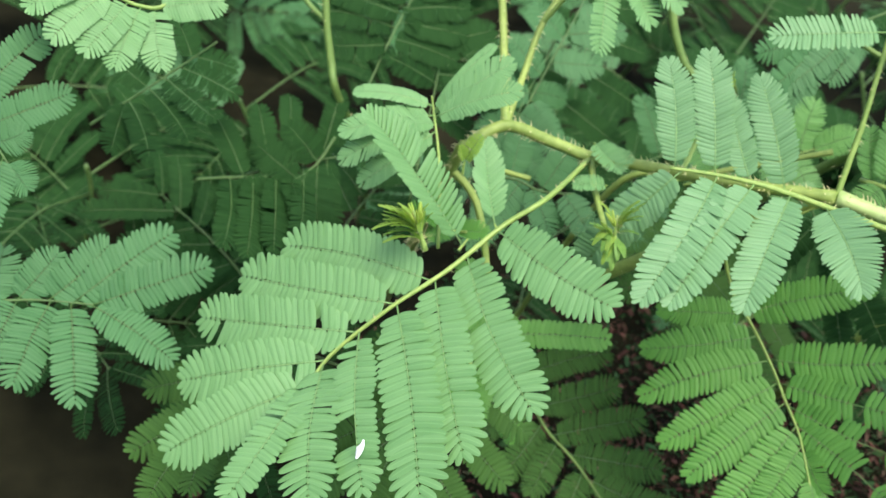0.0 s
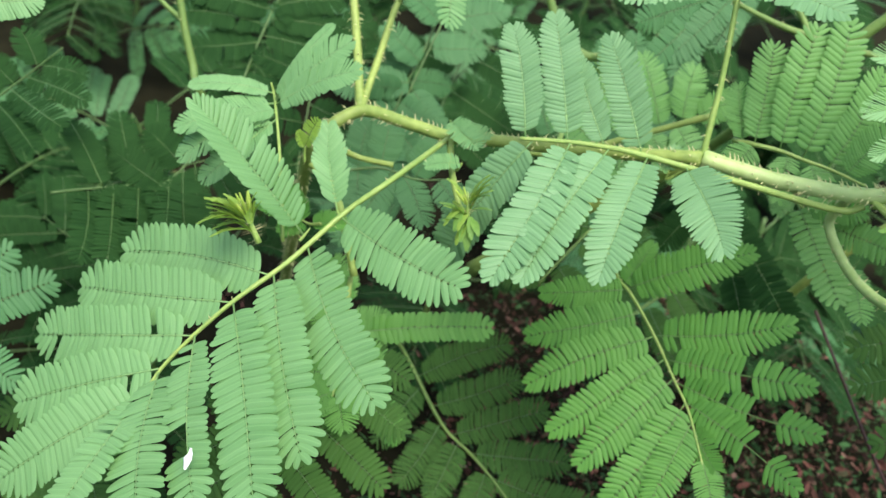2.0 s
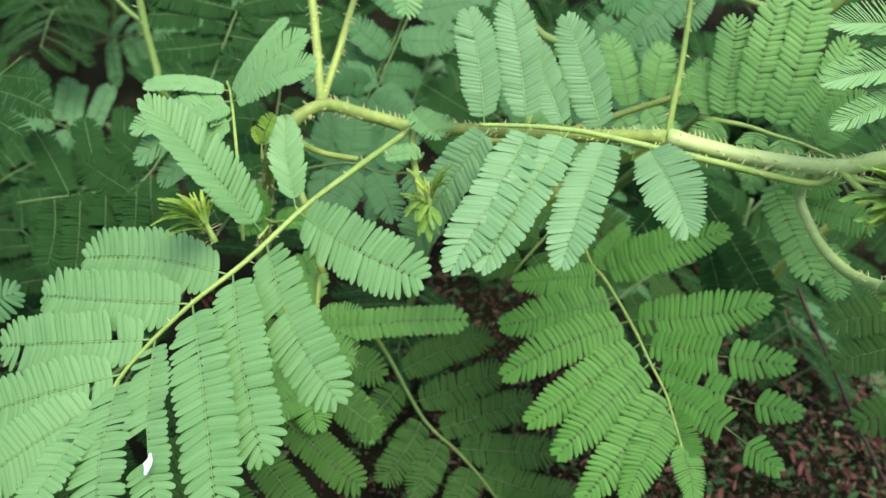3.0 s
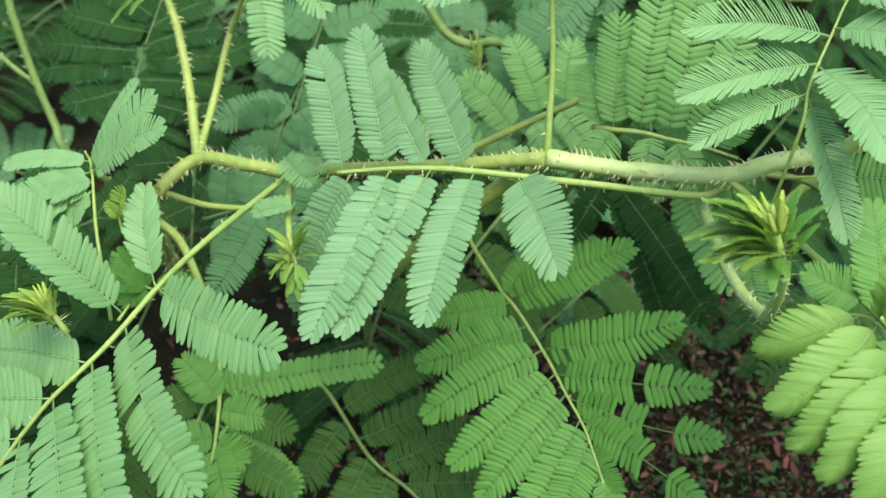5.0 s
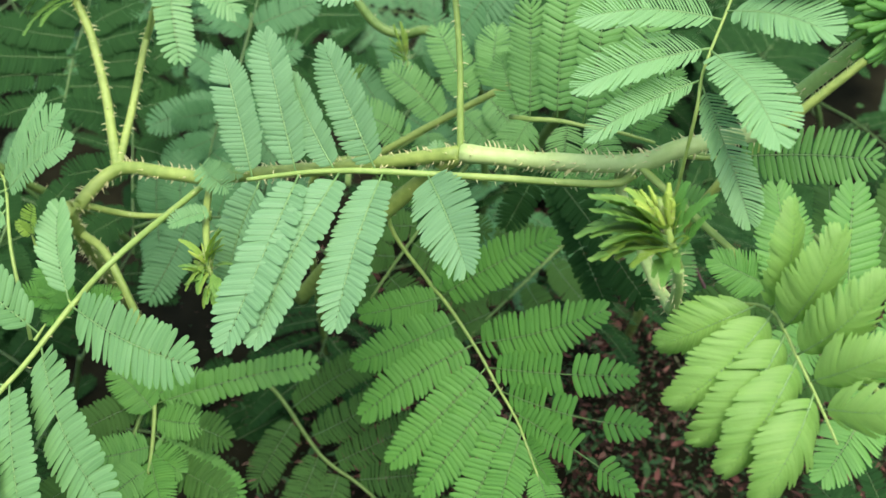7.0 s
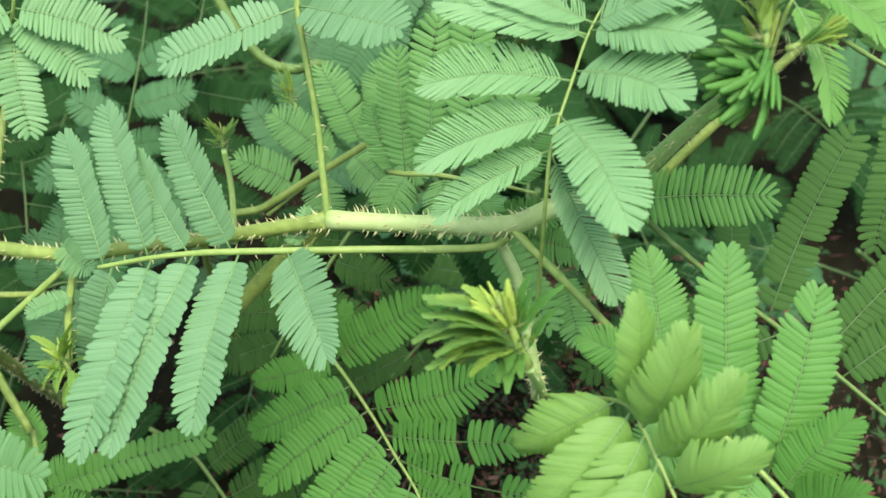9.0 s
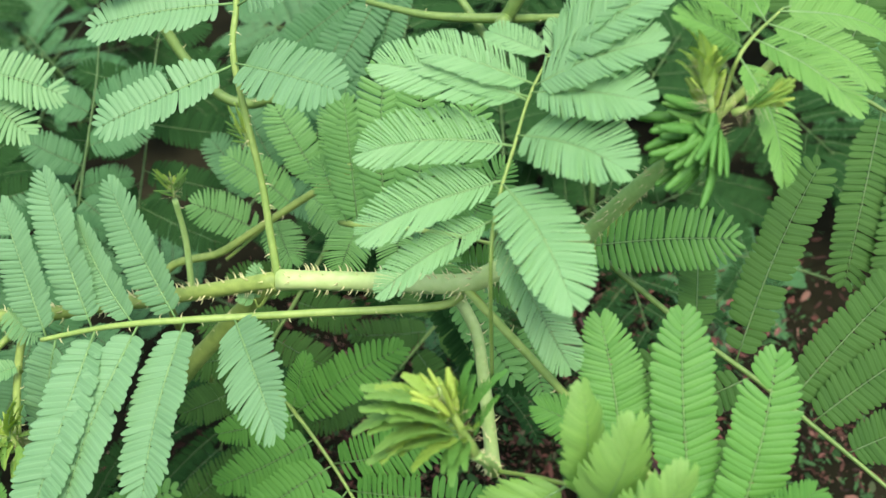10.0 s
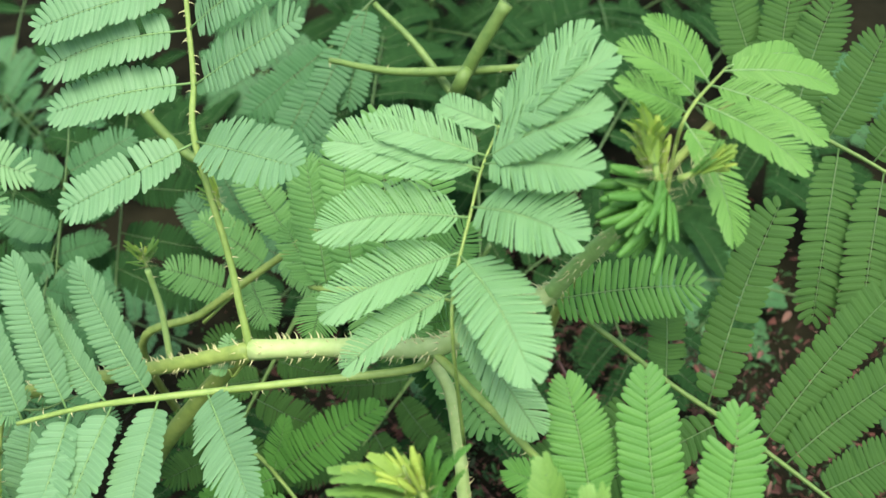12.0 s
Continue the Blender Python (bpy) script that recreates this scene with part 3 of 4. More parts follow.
leaf(main, [(0.3096, 0.2662, 0.5301), (0.3124, 0.2692, 0.5391), (0.3140, 0.2695, 0.5451), (0.3189, 0.2737, 0.5460), (0.3260, 0.2805, 0.5438), (0.3310, 0.2853, 0.5423)],
     (0.1000, -0.6000, 0.7500), [
         (0.452, 0.3012, 0.2745, 0.5544, 0.0110), (0.569, 0.3065, 0.2868, 0.5538, 0.0105), (0.750, 0.3180, 0.2985, 0.5504, 0.0090),
         (0.420, 0.3052, 0.2735, 0.5450, 0.0110), (0.541, 0.3333, 0.2546, 0.5363, 0.0100), (0.749, 0.3428, 0.2641, 0.5334, 0.0090),
         (0.948, 0.3565, 0.2830, 0.5300, 0.0082), (1.000, 0.3531, 0.2936, 0.5333, 0.0060), (0.404, 0.3160, 0.2501, 0.5272, 0.0098)],
     width=0.0112, material=FRESH, fold=10, arch=0.10, thick=0.0005, pairs=35, gap=0.02, turn=15, sweep=0.70, roll=0.36, taper=2.3, neat=True, label="yellow-green young feathery leaf, half unfolded")
stem(main, [(0.1414, 0.3333, 0.4553), (0.1405, 0.3141, 0.4552), (0.1417, 0.2927, 0.4546)], 0.0011, 0.0009, 6, 14)
behind = plant("mimosa_plant", (0.1650, 0.4200, 0.2700), "mimosa plant with green feathery leaves beside a thorny stem", "plant", "neighbouring mimosa plants")
stem(behind, [(0.1650, 0.4200, 0.2700), (0.1697, 0.3752, 0.4131), (0.1947, 0.3687, 0.4313), (0.2181, 0.3642, 0.4471), (0.2410, 0.3601, 0.4617)], 0.0014, 0.0011, 24, 31)
leaf(behind, [(0.2336, 0.3256, 0.4732), (0.2381, 0.3195, 0.4761), (0.2454, 0.3160, 0.4771), (0.2527, 0.3117, 0.4773), (0.2606, 0.3072, 0.4776), (0.2701, 0.3010, 0.4771)],
     (-0.4043, -0.6679, 0.6248), [
         (0.178, 0.2418, 0.3422, 0.5028), (0.359, 0.2544, 0.3425, 0.5112), (0.525, 0.2631, 0.3411, 0.5155),
         (0.710, 0.2734, 0.3264, 0.5064), (0.183, 0.2297, 0.3133, 0.4641, 0.0130), (0.427, 0.2453, 0.3036, 0.4639, 0.0120),
         (0.586, 0.2580, 0.2986, 0.4668, 0.0120), (0.835, 0.2786, 0.3123, 0.4947, 0.0130), (0.091, 0.2319, 0.3358, 0.4896, 0.0100)],
     width=0.0132, pairs=22, gap=0.15, sweep=0.90, material=LIGHT, fold=6, arch=0.03)
leaf(behind, [(0.1945, 0.3669, 0.4289), (0.2134, 0.3714, 0.4378), (0.2323, 0.3756, 0.4456), (0.2459, 0.3785, 0.4511)],
     (-0.1269, -0.7120, 0.6906), [
         (0.255, 0.1860, 0.3820, 0.4437), (0.501, 0.2013, 0.3897, 0.4545), (0.699, 0.2206, 0.3968, 0.4653),
         (0.857, 0.2427, 0.3933, 0.4658), (0.611, 0.2384, 0.3597, 0.4303, 0.0140), (0.809, 0.2489, 0.3623, 0.4350, 0.0140),
         (0.374, 0.2159, 0.3589, 0.4254), (0.960, 0.2618, 0.3832, 0.4588, 0.0130)],
     width=0.0142, material=LIGHT, gap=0.05, pairs=22, thick=0.0006, fold=5)
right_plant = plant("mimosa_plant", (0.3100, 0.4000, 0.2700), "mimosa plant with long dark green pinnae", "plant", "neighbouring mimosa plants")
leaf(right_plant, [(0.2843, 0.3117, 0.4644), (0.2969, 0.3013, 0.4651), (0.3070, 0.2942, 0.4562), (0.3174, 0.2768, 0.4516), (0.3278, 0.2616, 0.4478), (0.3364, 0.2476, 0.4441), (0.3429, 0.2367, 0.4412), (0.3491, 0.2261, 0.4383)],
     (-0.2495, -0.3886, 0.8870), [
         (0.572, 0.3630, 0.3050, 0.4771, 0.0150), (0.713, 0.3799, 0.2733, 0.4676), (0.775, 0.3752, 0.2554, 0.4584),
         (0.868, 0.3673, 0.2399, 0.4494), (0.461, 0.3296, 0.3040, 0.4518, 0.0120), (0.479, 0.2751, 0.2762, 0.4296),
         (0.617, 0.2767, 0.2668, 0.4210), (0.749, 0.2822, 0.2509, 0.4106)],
     width=0.0150, material=DIM_MATURE, fold=4, arch=0.02, thick=0.0010, label="dark green feathery leaf with long flat pinnae")
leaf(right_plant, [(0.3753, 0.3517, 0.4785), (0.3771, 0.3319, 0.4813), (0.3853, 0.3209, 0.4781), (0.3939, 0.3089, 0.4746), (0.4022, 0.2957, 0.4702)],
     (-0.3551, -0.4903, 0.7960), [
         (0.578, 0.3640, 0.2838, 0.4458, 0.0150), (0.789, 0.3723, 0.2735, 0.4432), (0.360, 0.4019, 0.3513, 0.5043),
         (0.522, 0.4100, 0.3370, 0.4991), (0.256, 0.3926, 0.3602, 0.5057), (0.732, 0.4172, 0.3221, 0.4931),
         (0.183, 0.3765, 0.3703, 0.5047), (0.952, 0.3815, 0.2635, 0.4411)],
     width=0.0170, material=DIM_MATURE, fold=3, arch=0.02)
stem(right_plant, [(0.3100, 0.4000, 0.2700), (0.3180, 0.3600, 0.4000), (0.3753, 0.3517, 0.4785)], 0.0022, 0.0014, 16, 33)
far_plant = plant("mimosa_plant", (0.2700, 0.5200, 0.2700), "mimosa plant with several green stems, coloured as in shade, standing farther off", "plant", "neighbouring mimosa plants")
stem(far_plant, [(0.2700, 0.5200, 0.2700), (0.2919, 0.3973, 0.4624), (0.3002, 0.3912, 0.4843), (0.3136, 0.3906, 0.5035)], 0.0024, 0.0020, 10, 34, STEM_SHADED)
stem(far_plant, [(0.2987, 0.3940, 0.4807), (0.2765, 0.4033, 0.4813), (0.2582, 0.4160, 0.4831)], 0.0016, 0.0009, 6, 35, STEM_SHADED)
stem(far_plant, [(0.2946, 0.3932, 0.4713), (0.2868, 0.4130, 0.4834), (0.2782, 0.4290, 0.4919)], 0.0014, 0.0009, 6, 36, STEM_SHADED)
stem(far_plant, [(0.2996, 0.3938, 0.4806), (0.3136, 0.3864, 0.4823), (0.3240, 0.3835, 0.4826)], 0.0014, 0.0009, 6, 37, STEM_SHADED)
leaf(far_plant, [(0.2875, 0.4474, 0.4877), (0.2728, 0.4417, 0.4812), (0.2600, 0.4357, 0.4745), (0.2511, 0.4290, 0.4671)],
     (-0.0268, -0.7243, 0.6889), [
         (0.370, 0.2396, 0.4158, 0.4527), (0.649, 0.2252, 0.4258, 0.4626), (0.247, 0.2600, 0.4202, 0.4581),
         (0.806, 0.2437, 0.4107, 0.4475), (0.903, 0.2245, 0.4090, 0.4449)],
     width=0.0160, material=HALF_SHADED, fold=3)
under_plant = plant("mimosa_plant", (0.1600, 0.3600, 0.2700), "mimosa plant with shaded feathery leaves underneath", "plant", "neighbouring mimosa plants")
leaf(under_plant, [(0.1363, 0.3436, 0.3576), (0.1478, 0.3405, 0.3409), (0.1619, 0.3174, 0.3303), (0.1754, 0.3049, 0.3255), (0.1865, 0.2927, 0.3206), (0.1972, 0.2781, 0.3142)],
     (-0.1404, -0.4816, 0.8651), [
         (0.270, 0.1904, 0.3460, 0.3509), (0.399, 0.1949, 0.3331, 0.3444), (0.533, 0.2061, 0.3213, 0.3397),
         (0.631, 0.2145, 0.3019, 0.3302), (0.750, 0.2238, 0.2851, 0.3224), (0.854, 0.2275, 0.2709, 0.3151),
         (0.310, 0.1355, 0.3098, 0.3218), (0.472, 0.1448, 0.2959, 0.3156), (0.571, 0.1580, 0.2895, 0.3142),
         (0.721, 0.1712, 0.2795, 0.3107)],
     width=0.0165, material=DIM_MATURE, pairs=26, gap=0.10, fold=3, arch=0.02)
leaf(under_plant, [(0.1145, 0.3122, 0.4079), (0.1143, 0.3005, 0.3963), (0.1133, 0.2870, 0.3902), (0.1115, 0.2773, 0.3859)],
     (0.0789, -0.4147, 0.9065), [
         (0.463, 0.1675, 0.3071, 0.3950, 0.0105), (0.387, 0.1309, 0.3048, 0.3968, 0.0125), (0.577, 0.1309, 0.2905, 0.3903, 0.0115),
         (0.835, 0.1231, 0.2760, 0.3843, 0.0125), (0.700, 0.1375, 0.2786, 0.3630, 0.0110), (0.000, 0.1077, 0.3019, 0.3928, 0.0090),
         (0.874, 0.1164, 0.2659, 0.3803, 0.0130), (0.524, 0.1011, 0.3096, 0.4016, 0.0130), (0.788, 0.0927, 0.2829, 0.3901, 0.0130),
         (0.958, 0.0963, 0.2685, 0.3832, 0.0130), (0.220, 0.1082, 0.3238, 0.4075, 0.0120)],
     width=0.0130, material=MATURE, gap=-0.04, fold=6)
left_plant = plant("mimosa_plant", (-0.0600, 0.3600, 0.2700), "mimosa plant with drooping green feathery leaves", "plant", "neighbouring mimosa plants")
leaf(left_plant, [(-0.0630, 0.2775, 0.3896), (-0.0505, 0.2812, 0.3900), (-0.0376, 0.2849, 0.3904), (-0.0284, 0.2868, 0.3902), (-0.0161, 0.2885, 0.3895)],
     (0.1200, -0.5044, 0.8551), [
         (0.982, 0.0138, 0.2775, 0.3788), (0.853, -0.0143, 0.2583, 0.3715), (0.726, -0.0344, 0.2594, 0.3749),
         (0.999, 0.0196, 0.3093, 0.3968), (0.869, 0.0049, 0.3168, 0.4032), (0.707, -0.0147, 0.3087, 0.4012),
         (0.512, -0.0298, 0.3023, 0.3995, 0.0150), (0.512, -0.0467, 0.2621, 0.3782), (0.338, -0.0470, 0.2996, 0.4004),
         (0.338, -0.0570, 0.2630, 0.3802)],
     width=0.0175, material=HALF_SHADED, fold=3, arch=0.05)
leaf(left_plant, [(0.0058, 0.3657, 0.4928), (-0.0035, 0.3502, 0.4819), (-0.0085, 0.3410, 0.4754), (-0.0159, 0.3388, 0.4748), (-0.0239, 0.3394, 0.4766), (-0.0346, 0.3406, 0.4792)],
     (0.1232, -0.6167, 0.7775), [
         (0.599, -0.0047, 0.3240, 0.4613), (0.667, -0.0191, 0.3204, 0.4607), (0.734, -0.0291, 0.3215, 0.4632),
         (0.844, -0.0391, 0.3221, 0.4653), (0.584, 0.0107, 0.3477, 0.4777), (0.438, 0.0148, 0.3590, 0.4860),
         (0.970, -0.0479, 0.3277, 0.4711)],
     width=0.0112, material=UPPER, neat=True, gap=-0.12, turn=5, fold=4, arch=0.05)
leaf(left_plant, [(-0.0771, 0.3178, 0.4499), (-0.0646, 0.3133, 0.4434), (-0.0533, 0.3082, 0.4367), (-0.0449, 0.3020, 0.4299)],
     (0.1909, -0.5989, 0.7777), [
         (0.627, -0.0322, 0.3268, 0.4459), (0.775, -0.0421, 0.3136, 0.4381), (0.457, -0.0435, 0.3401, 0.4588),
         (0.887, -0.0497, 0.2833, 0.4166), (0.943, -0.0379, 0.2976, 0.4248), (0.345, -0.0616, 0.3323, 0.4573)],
     width=0.0140, material=HALF_SHADED, fold=5)
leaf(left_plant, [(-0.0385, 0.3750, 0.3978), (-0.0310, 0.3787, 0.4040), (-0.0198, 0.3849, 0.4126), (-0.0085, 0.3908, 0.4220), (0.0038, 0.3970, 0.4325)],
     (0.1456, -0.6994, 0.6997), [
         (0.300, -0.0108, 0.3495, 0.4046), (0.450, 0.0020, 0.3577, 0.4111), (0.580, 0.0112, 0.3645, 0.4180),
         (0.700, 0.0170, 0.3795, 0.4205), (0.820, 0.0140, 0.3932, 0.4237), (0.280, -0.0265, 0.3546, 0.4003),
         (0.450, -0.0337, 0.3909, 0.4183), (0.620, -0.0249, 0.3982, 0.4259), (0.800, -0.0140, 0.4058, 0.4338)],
     width=0.0140, material=SHADED, fold=3, pairs=23)
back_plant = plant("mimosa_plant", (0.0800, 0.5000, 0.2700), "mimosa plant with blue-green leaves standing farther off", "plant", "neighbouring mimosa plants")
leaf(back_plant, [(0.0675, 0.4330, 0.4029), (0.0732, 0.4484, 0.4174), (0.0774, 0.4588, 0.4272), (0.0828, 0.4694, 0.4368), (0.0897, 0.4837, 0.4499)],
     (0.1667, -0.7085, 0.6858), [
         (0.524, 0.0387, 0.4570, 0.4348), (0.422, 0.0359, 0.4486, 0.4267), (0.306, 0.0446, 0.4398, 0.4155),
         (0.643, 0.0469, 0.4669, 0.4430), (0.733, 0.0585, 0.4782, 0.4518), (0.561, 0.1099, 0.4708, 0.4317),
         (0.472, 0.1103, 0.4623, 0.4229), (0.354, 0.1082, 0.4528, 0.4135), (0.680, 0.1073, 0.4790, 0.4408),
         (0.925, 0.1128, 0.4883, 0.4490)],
     width=0.0175, material=SHADED, fold=3)
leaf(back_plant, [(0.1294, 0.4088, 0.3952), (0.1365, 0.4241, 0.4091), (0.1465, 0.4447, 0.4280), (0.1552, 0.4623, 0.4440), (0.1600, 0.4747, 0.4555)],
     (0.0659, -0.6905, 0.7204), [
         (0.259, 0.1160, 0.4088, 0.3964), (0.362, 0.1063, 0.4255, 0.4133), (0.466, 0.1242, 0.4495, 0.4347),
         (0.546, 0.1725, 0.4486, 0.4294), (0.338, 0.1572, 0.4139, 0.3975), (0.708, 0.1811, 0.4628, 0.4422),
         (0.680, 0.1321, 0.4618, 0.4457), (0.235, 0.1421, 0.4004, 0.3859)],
     width=0.0175, material=HALF_SHADED, fold=3)
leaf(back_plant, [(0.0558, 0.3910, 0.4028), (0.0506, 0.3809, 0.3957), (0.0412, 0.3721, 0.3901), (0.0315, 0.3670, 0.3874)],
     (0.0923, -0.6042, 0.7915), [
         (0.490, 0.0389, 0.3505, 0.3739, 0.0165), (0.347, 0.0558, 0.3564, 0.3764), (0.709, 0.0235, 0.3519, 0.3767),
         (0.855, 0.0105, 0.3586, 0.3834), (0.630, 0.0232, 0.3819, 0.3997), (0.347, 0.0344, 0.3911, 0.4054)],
     width=0.0175, material=SHADED, fold=3)
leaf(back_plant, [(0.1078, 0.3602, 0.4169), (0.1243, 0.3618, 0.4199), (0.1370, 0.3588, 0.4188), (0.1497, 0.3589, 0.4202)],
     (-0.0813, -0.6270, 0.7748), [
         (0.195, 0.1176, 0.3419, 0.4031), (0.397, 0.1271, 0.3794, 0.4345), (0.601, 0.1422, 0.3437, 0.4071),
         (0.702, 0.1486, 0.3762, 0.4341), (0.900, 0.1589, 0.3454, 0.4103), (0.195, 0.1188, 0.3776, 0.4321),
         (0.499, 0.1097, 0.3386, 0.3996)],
     width=0.0160, material=HALF_SHADED, fold=3)
red_weed = plant("red_weed", (0.30, 0.30, 0.28), "creeping weed with a thin dark red stem", "weed")
stem(red_weed, [(0.3069, 0.3387, 0.3914), (0.3119, 0.3103, 0.3818), (0.3152, 0.2827, 0.3744), (0.3167, 0.2591, 0.3715)], 0.0006, 0.0005, 0, 51, RED_STEM, "thin dark red stem")
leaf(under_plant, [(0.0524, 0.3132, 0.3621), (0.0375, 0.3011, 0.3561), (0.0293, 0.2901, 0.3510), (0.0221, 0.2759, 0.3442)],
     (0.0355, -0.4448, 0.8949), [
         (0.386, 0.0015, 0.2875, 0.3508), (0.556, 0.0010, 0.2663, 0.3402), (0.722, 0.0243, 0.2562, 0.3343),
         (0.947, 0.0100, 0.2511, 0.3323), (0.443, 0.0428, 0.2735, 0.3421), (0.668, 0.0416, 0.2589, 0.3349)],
     width=0.0170, material=DIM_MATURE, fold=3)
bud(main, (0.2481, 0.2253, 0.5030), (-0.2552, 0.3887, 0.8853), 0.0185, [(-0.80, 0.50, 0.34, 7, 0.0130, 30, TENDER), (-0.95, 0.21, 0.22, 7, 0.0165, 26, YOUNG), (-1.00, -0.05, 0.06, 6, 0.0165, 24, YOUNG), (-0.96, -0.28, -0.05, 4, 0.0140, 20, TENDER), (-0.11, 0.67, 0.73, 7, 0.0070, 60, TENDER), (0.59, 0.50, 0.63, 4, 0.0120, 22, MATURE), (-0.48, -0.88, -0.03, 4, 0.0085, 36, FRESH), (0.12, -0.38, 0.92, 5, 0.0055, 80, TENDER)], 22, "", 12, True)
bud(main, (0.3058, 0.2566, 0.5337), (-0.0301, 0.5858, 0.8099), 0.0160, [(-0.99, 0.16, -0.00, 10, 0.0125, 50, MATURE), (-0.91, -0.24, -0.34, 10, 0.0130, 40, MATURE), (-0.61, -0.58, -0.54, 10, 0.0125, 40, MATURE), (-0.30, -0.73, -0.61, 9, 0.0110, 35, MATURE), (-0.91, 0.21, 0.36, 6, 0.0090, 50, FRESH)], 23, "shoot tip with hanging folded young leaves", 9, stout=0.095)
bud(main, (0.3030, 0.2566, 0.5441), (0.0787, 0.6011, 0.7953), 0.0120, [(-0.28, 0.60, 0.75, 9, 0.0080, 54, TENDER), (0.23, 0.45, 0.86, 8, 0.0075, 54, TENDER), (0.45, 0.06, 0.89, 5, 0.0060, 40, TENDER)], 24, "", 14, True)
bud(main, (0.3070, 0.2565, 0.5431), (0.8580, -0.2876, 0.4255), 0.0110, [(0.74, 0.01, 0.67, 9, 0.0055, 30, TENDER), (0.56, 0.00, 0.83, 9, 0.0050, 40, FRESH), (0.78, -0.26, 0.56, 8, 0.0060, 40, TENDER)], 27, "yellow-green comb of folded leaflets", 5, stout=0.12)
bud(main, (0.0827, 0.2731, 0.4514), (-0.4597, 0.3777, 0.8038), 0.0150, [(-0.99, 0.02, 0.14, 5, 0.0135, 34, TENDER), (-0.97, -0.23, 0.00, 4, 0.0125, 26, TENDER), (-0.69, 0.38, 0.61, 5, 0.0080, 70, TENDER), (0.01, 0.37, 0.93, 4, 0.0075, 60, TENDER)], 25, "", 12, True)
bud(main, (0.1434, 0.2876, 0.4545), (-0.1609, 0.3861, 0.9083), 0.0120, [(0.24, 0.35, 0.90, 3, 0.0120, 34, TENDER), (0.69, 0.03, 0.72, 2, 0.0100, 24, TENDER), (-0.87, 0.34, 0.36, 4, 0.0085, 44, TENDER), (-0.61, -0.60, -0.52, 4, 0.0085, 40, TENDER), (-0.01, -0.82, -0.57, 5, 0.0085, 46, YOUNG), (0.80, -0.31, 0.52, 2, 0.0085, 30, YOUNG), (-1.00, -0.02, -0.02, 3, 0.0080, 36, YOUNG)], 26, "", 5, True)
bud(main, (0.1020, 0.3939, 0.4870), (-0.1504, 0.3229, 0.9344), 0.0120, [(-0.92, -0.26, 0.30, 5, 0.0220, 40, YOUNG), (-0.85, -0.50, -0.17, 5, 0.0200, 40, YOUNG), (1.00, -0.03, 0.09, 4, 0.0170, 50, YOUNG), (0.32, 0.38, 0.86, 5, 0.0150, 60, YOUNG)], 21, "", 5, True)
leaf(main, [(0.2838, 0.3107, 0.4634), (0.2881, 0.3034, 0.4674), (0.2935, 0.2979, 0.4715)],
     (-0.2182, -0.4846, 0.8471), [
         (0.934, 0.3322, 0.2856, 0.4744, 0.0165)],
     width=0.0160, gap=0.16, material=MATURE, fold=3, arch=0.03)
leaf(main, [(0.2151, 0.3052, 0.4773), (0.2083, 0.3078, 0.4664), (0.2075, 0.3078, 0.4693)],
     (-0.0045, -0.5783, 0.8158), [
         (0.986, 0.2102, 0.3154, 0.4747, 0.0060), (0.993, 0.2027, 0.3090, 0.4701, 0.0050)],
     width=0.006, fold=20, thick=0.0006, pairs=12)
leaf(main, [(0.1016, 0.3087, 0.4324), (0.0984, 0.3108, 0.4301), (0.0952, 0.3114, 0.4311)],
     (0.1583, -0.5458, 0.8228), [
         (0.786, 0.0864, 0.3206, 0.4389, 0.0100), (0.933, 0.0796, 0.3124, 0.4347, 0.0110), (0.573, 0.1109, 0.3133, 0.4294, 0.0090),
         (0.887, 0.0878, 0.3051, 0.4284, 0.0100)],
     width=0.010, material=MATURE, fold=34, thick=0.0006, pairs=20)
stem(main, [(0.1834, 0.3523, 0.4324), (0.1864, 0.3570, 0.4497), (0.1872, 0.3598, 0.4644)], 0.0010, 0.0008, 4, 61, STEM_YOUNG, "thin young stem")
bud(main, (0.1871, 0.3601, 0.4649), (0.1116, 0.4382, 0.8919), 0.0080, [(-0.53, 0.28, 0.80, 6, 0.0070, 40, TENDER), (0.74, 0.30, 0.60, 6, 0.0070, 40, YOUNG), (-0.84, -0.10, 0.53, 4, 0.0060, 40, YOUNG)], 62, "", 4)
stem(main, [(0.2147, 0.3941, 0.4328), (0.2116, 0.3959, 0.4435), (0.2099, 0.3954, 0.4515)], 0.0010, 0.0008, 4, 63, STEM_YOUNG, "thin young stem")
bud(main, (0.2098, 0.3951, 0.4510), (-0.0983, 0.4079, 0.9077), 0.0090, [(-0.10, 0.41, 0.91, 6, 0.0100, 35, TENDER), (-0.83, 0.08, 0.54, 5, 0.0070, 40, YOUNG)], 64, "", 4)
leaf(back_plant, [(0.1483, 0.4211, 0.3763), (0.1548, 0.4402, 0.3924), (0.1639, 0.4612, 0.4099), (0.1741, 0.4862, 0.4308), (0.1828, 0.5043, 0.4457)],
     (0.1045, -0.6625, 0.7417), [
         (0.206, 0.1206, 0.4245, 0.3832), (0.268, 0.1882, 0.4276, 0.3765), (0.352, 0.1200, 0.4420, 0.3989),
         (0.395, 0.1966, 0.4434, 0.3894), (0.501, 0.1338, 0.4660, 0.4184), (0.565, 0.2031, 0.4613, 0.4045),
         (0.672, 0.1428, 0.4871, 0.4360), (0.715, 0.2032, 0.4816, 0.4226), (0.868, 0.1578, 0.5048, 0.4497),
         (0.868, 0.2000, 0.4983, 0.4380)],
     width=0.0185, material=SHADED, fold=3)
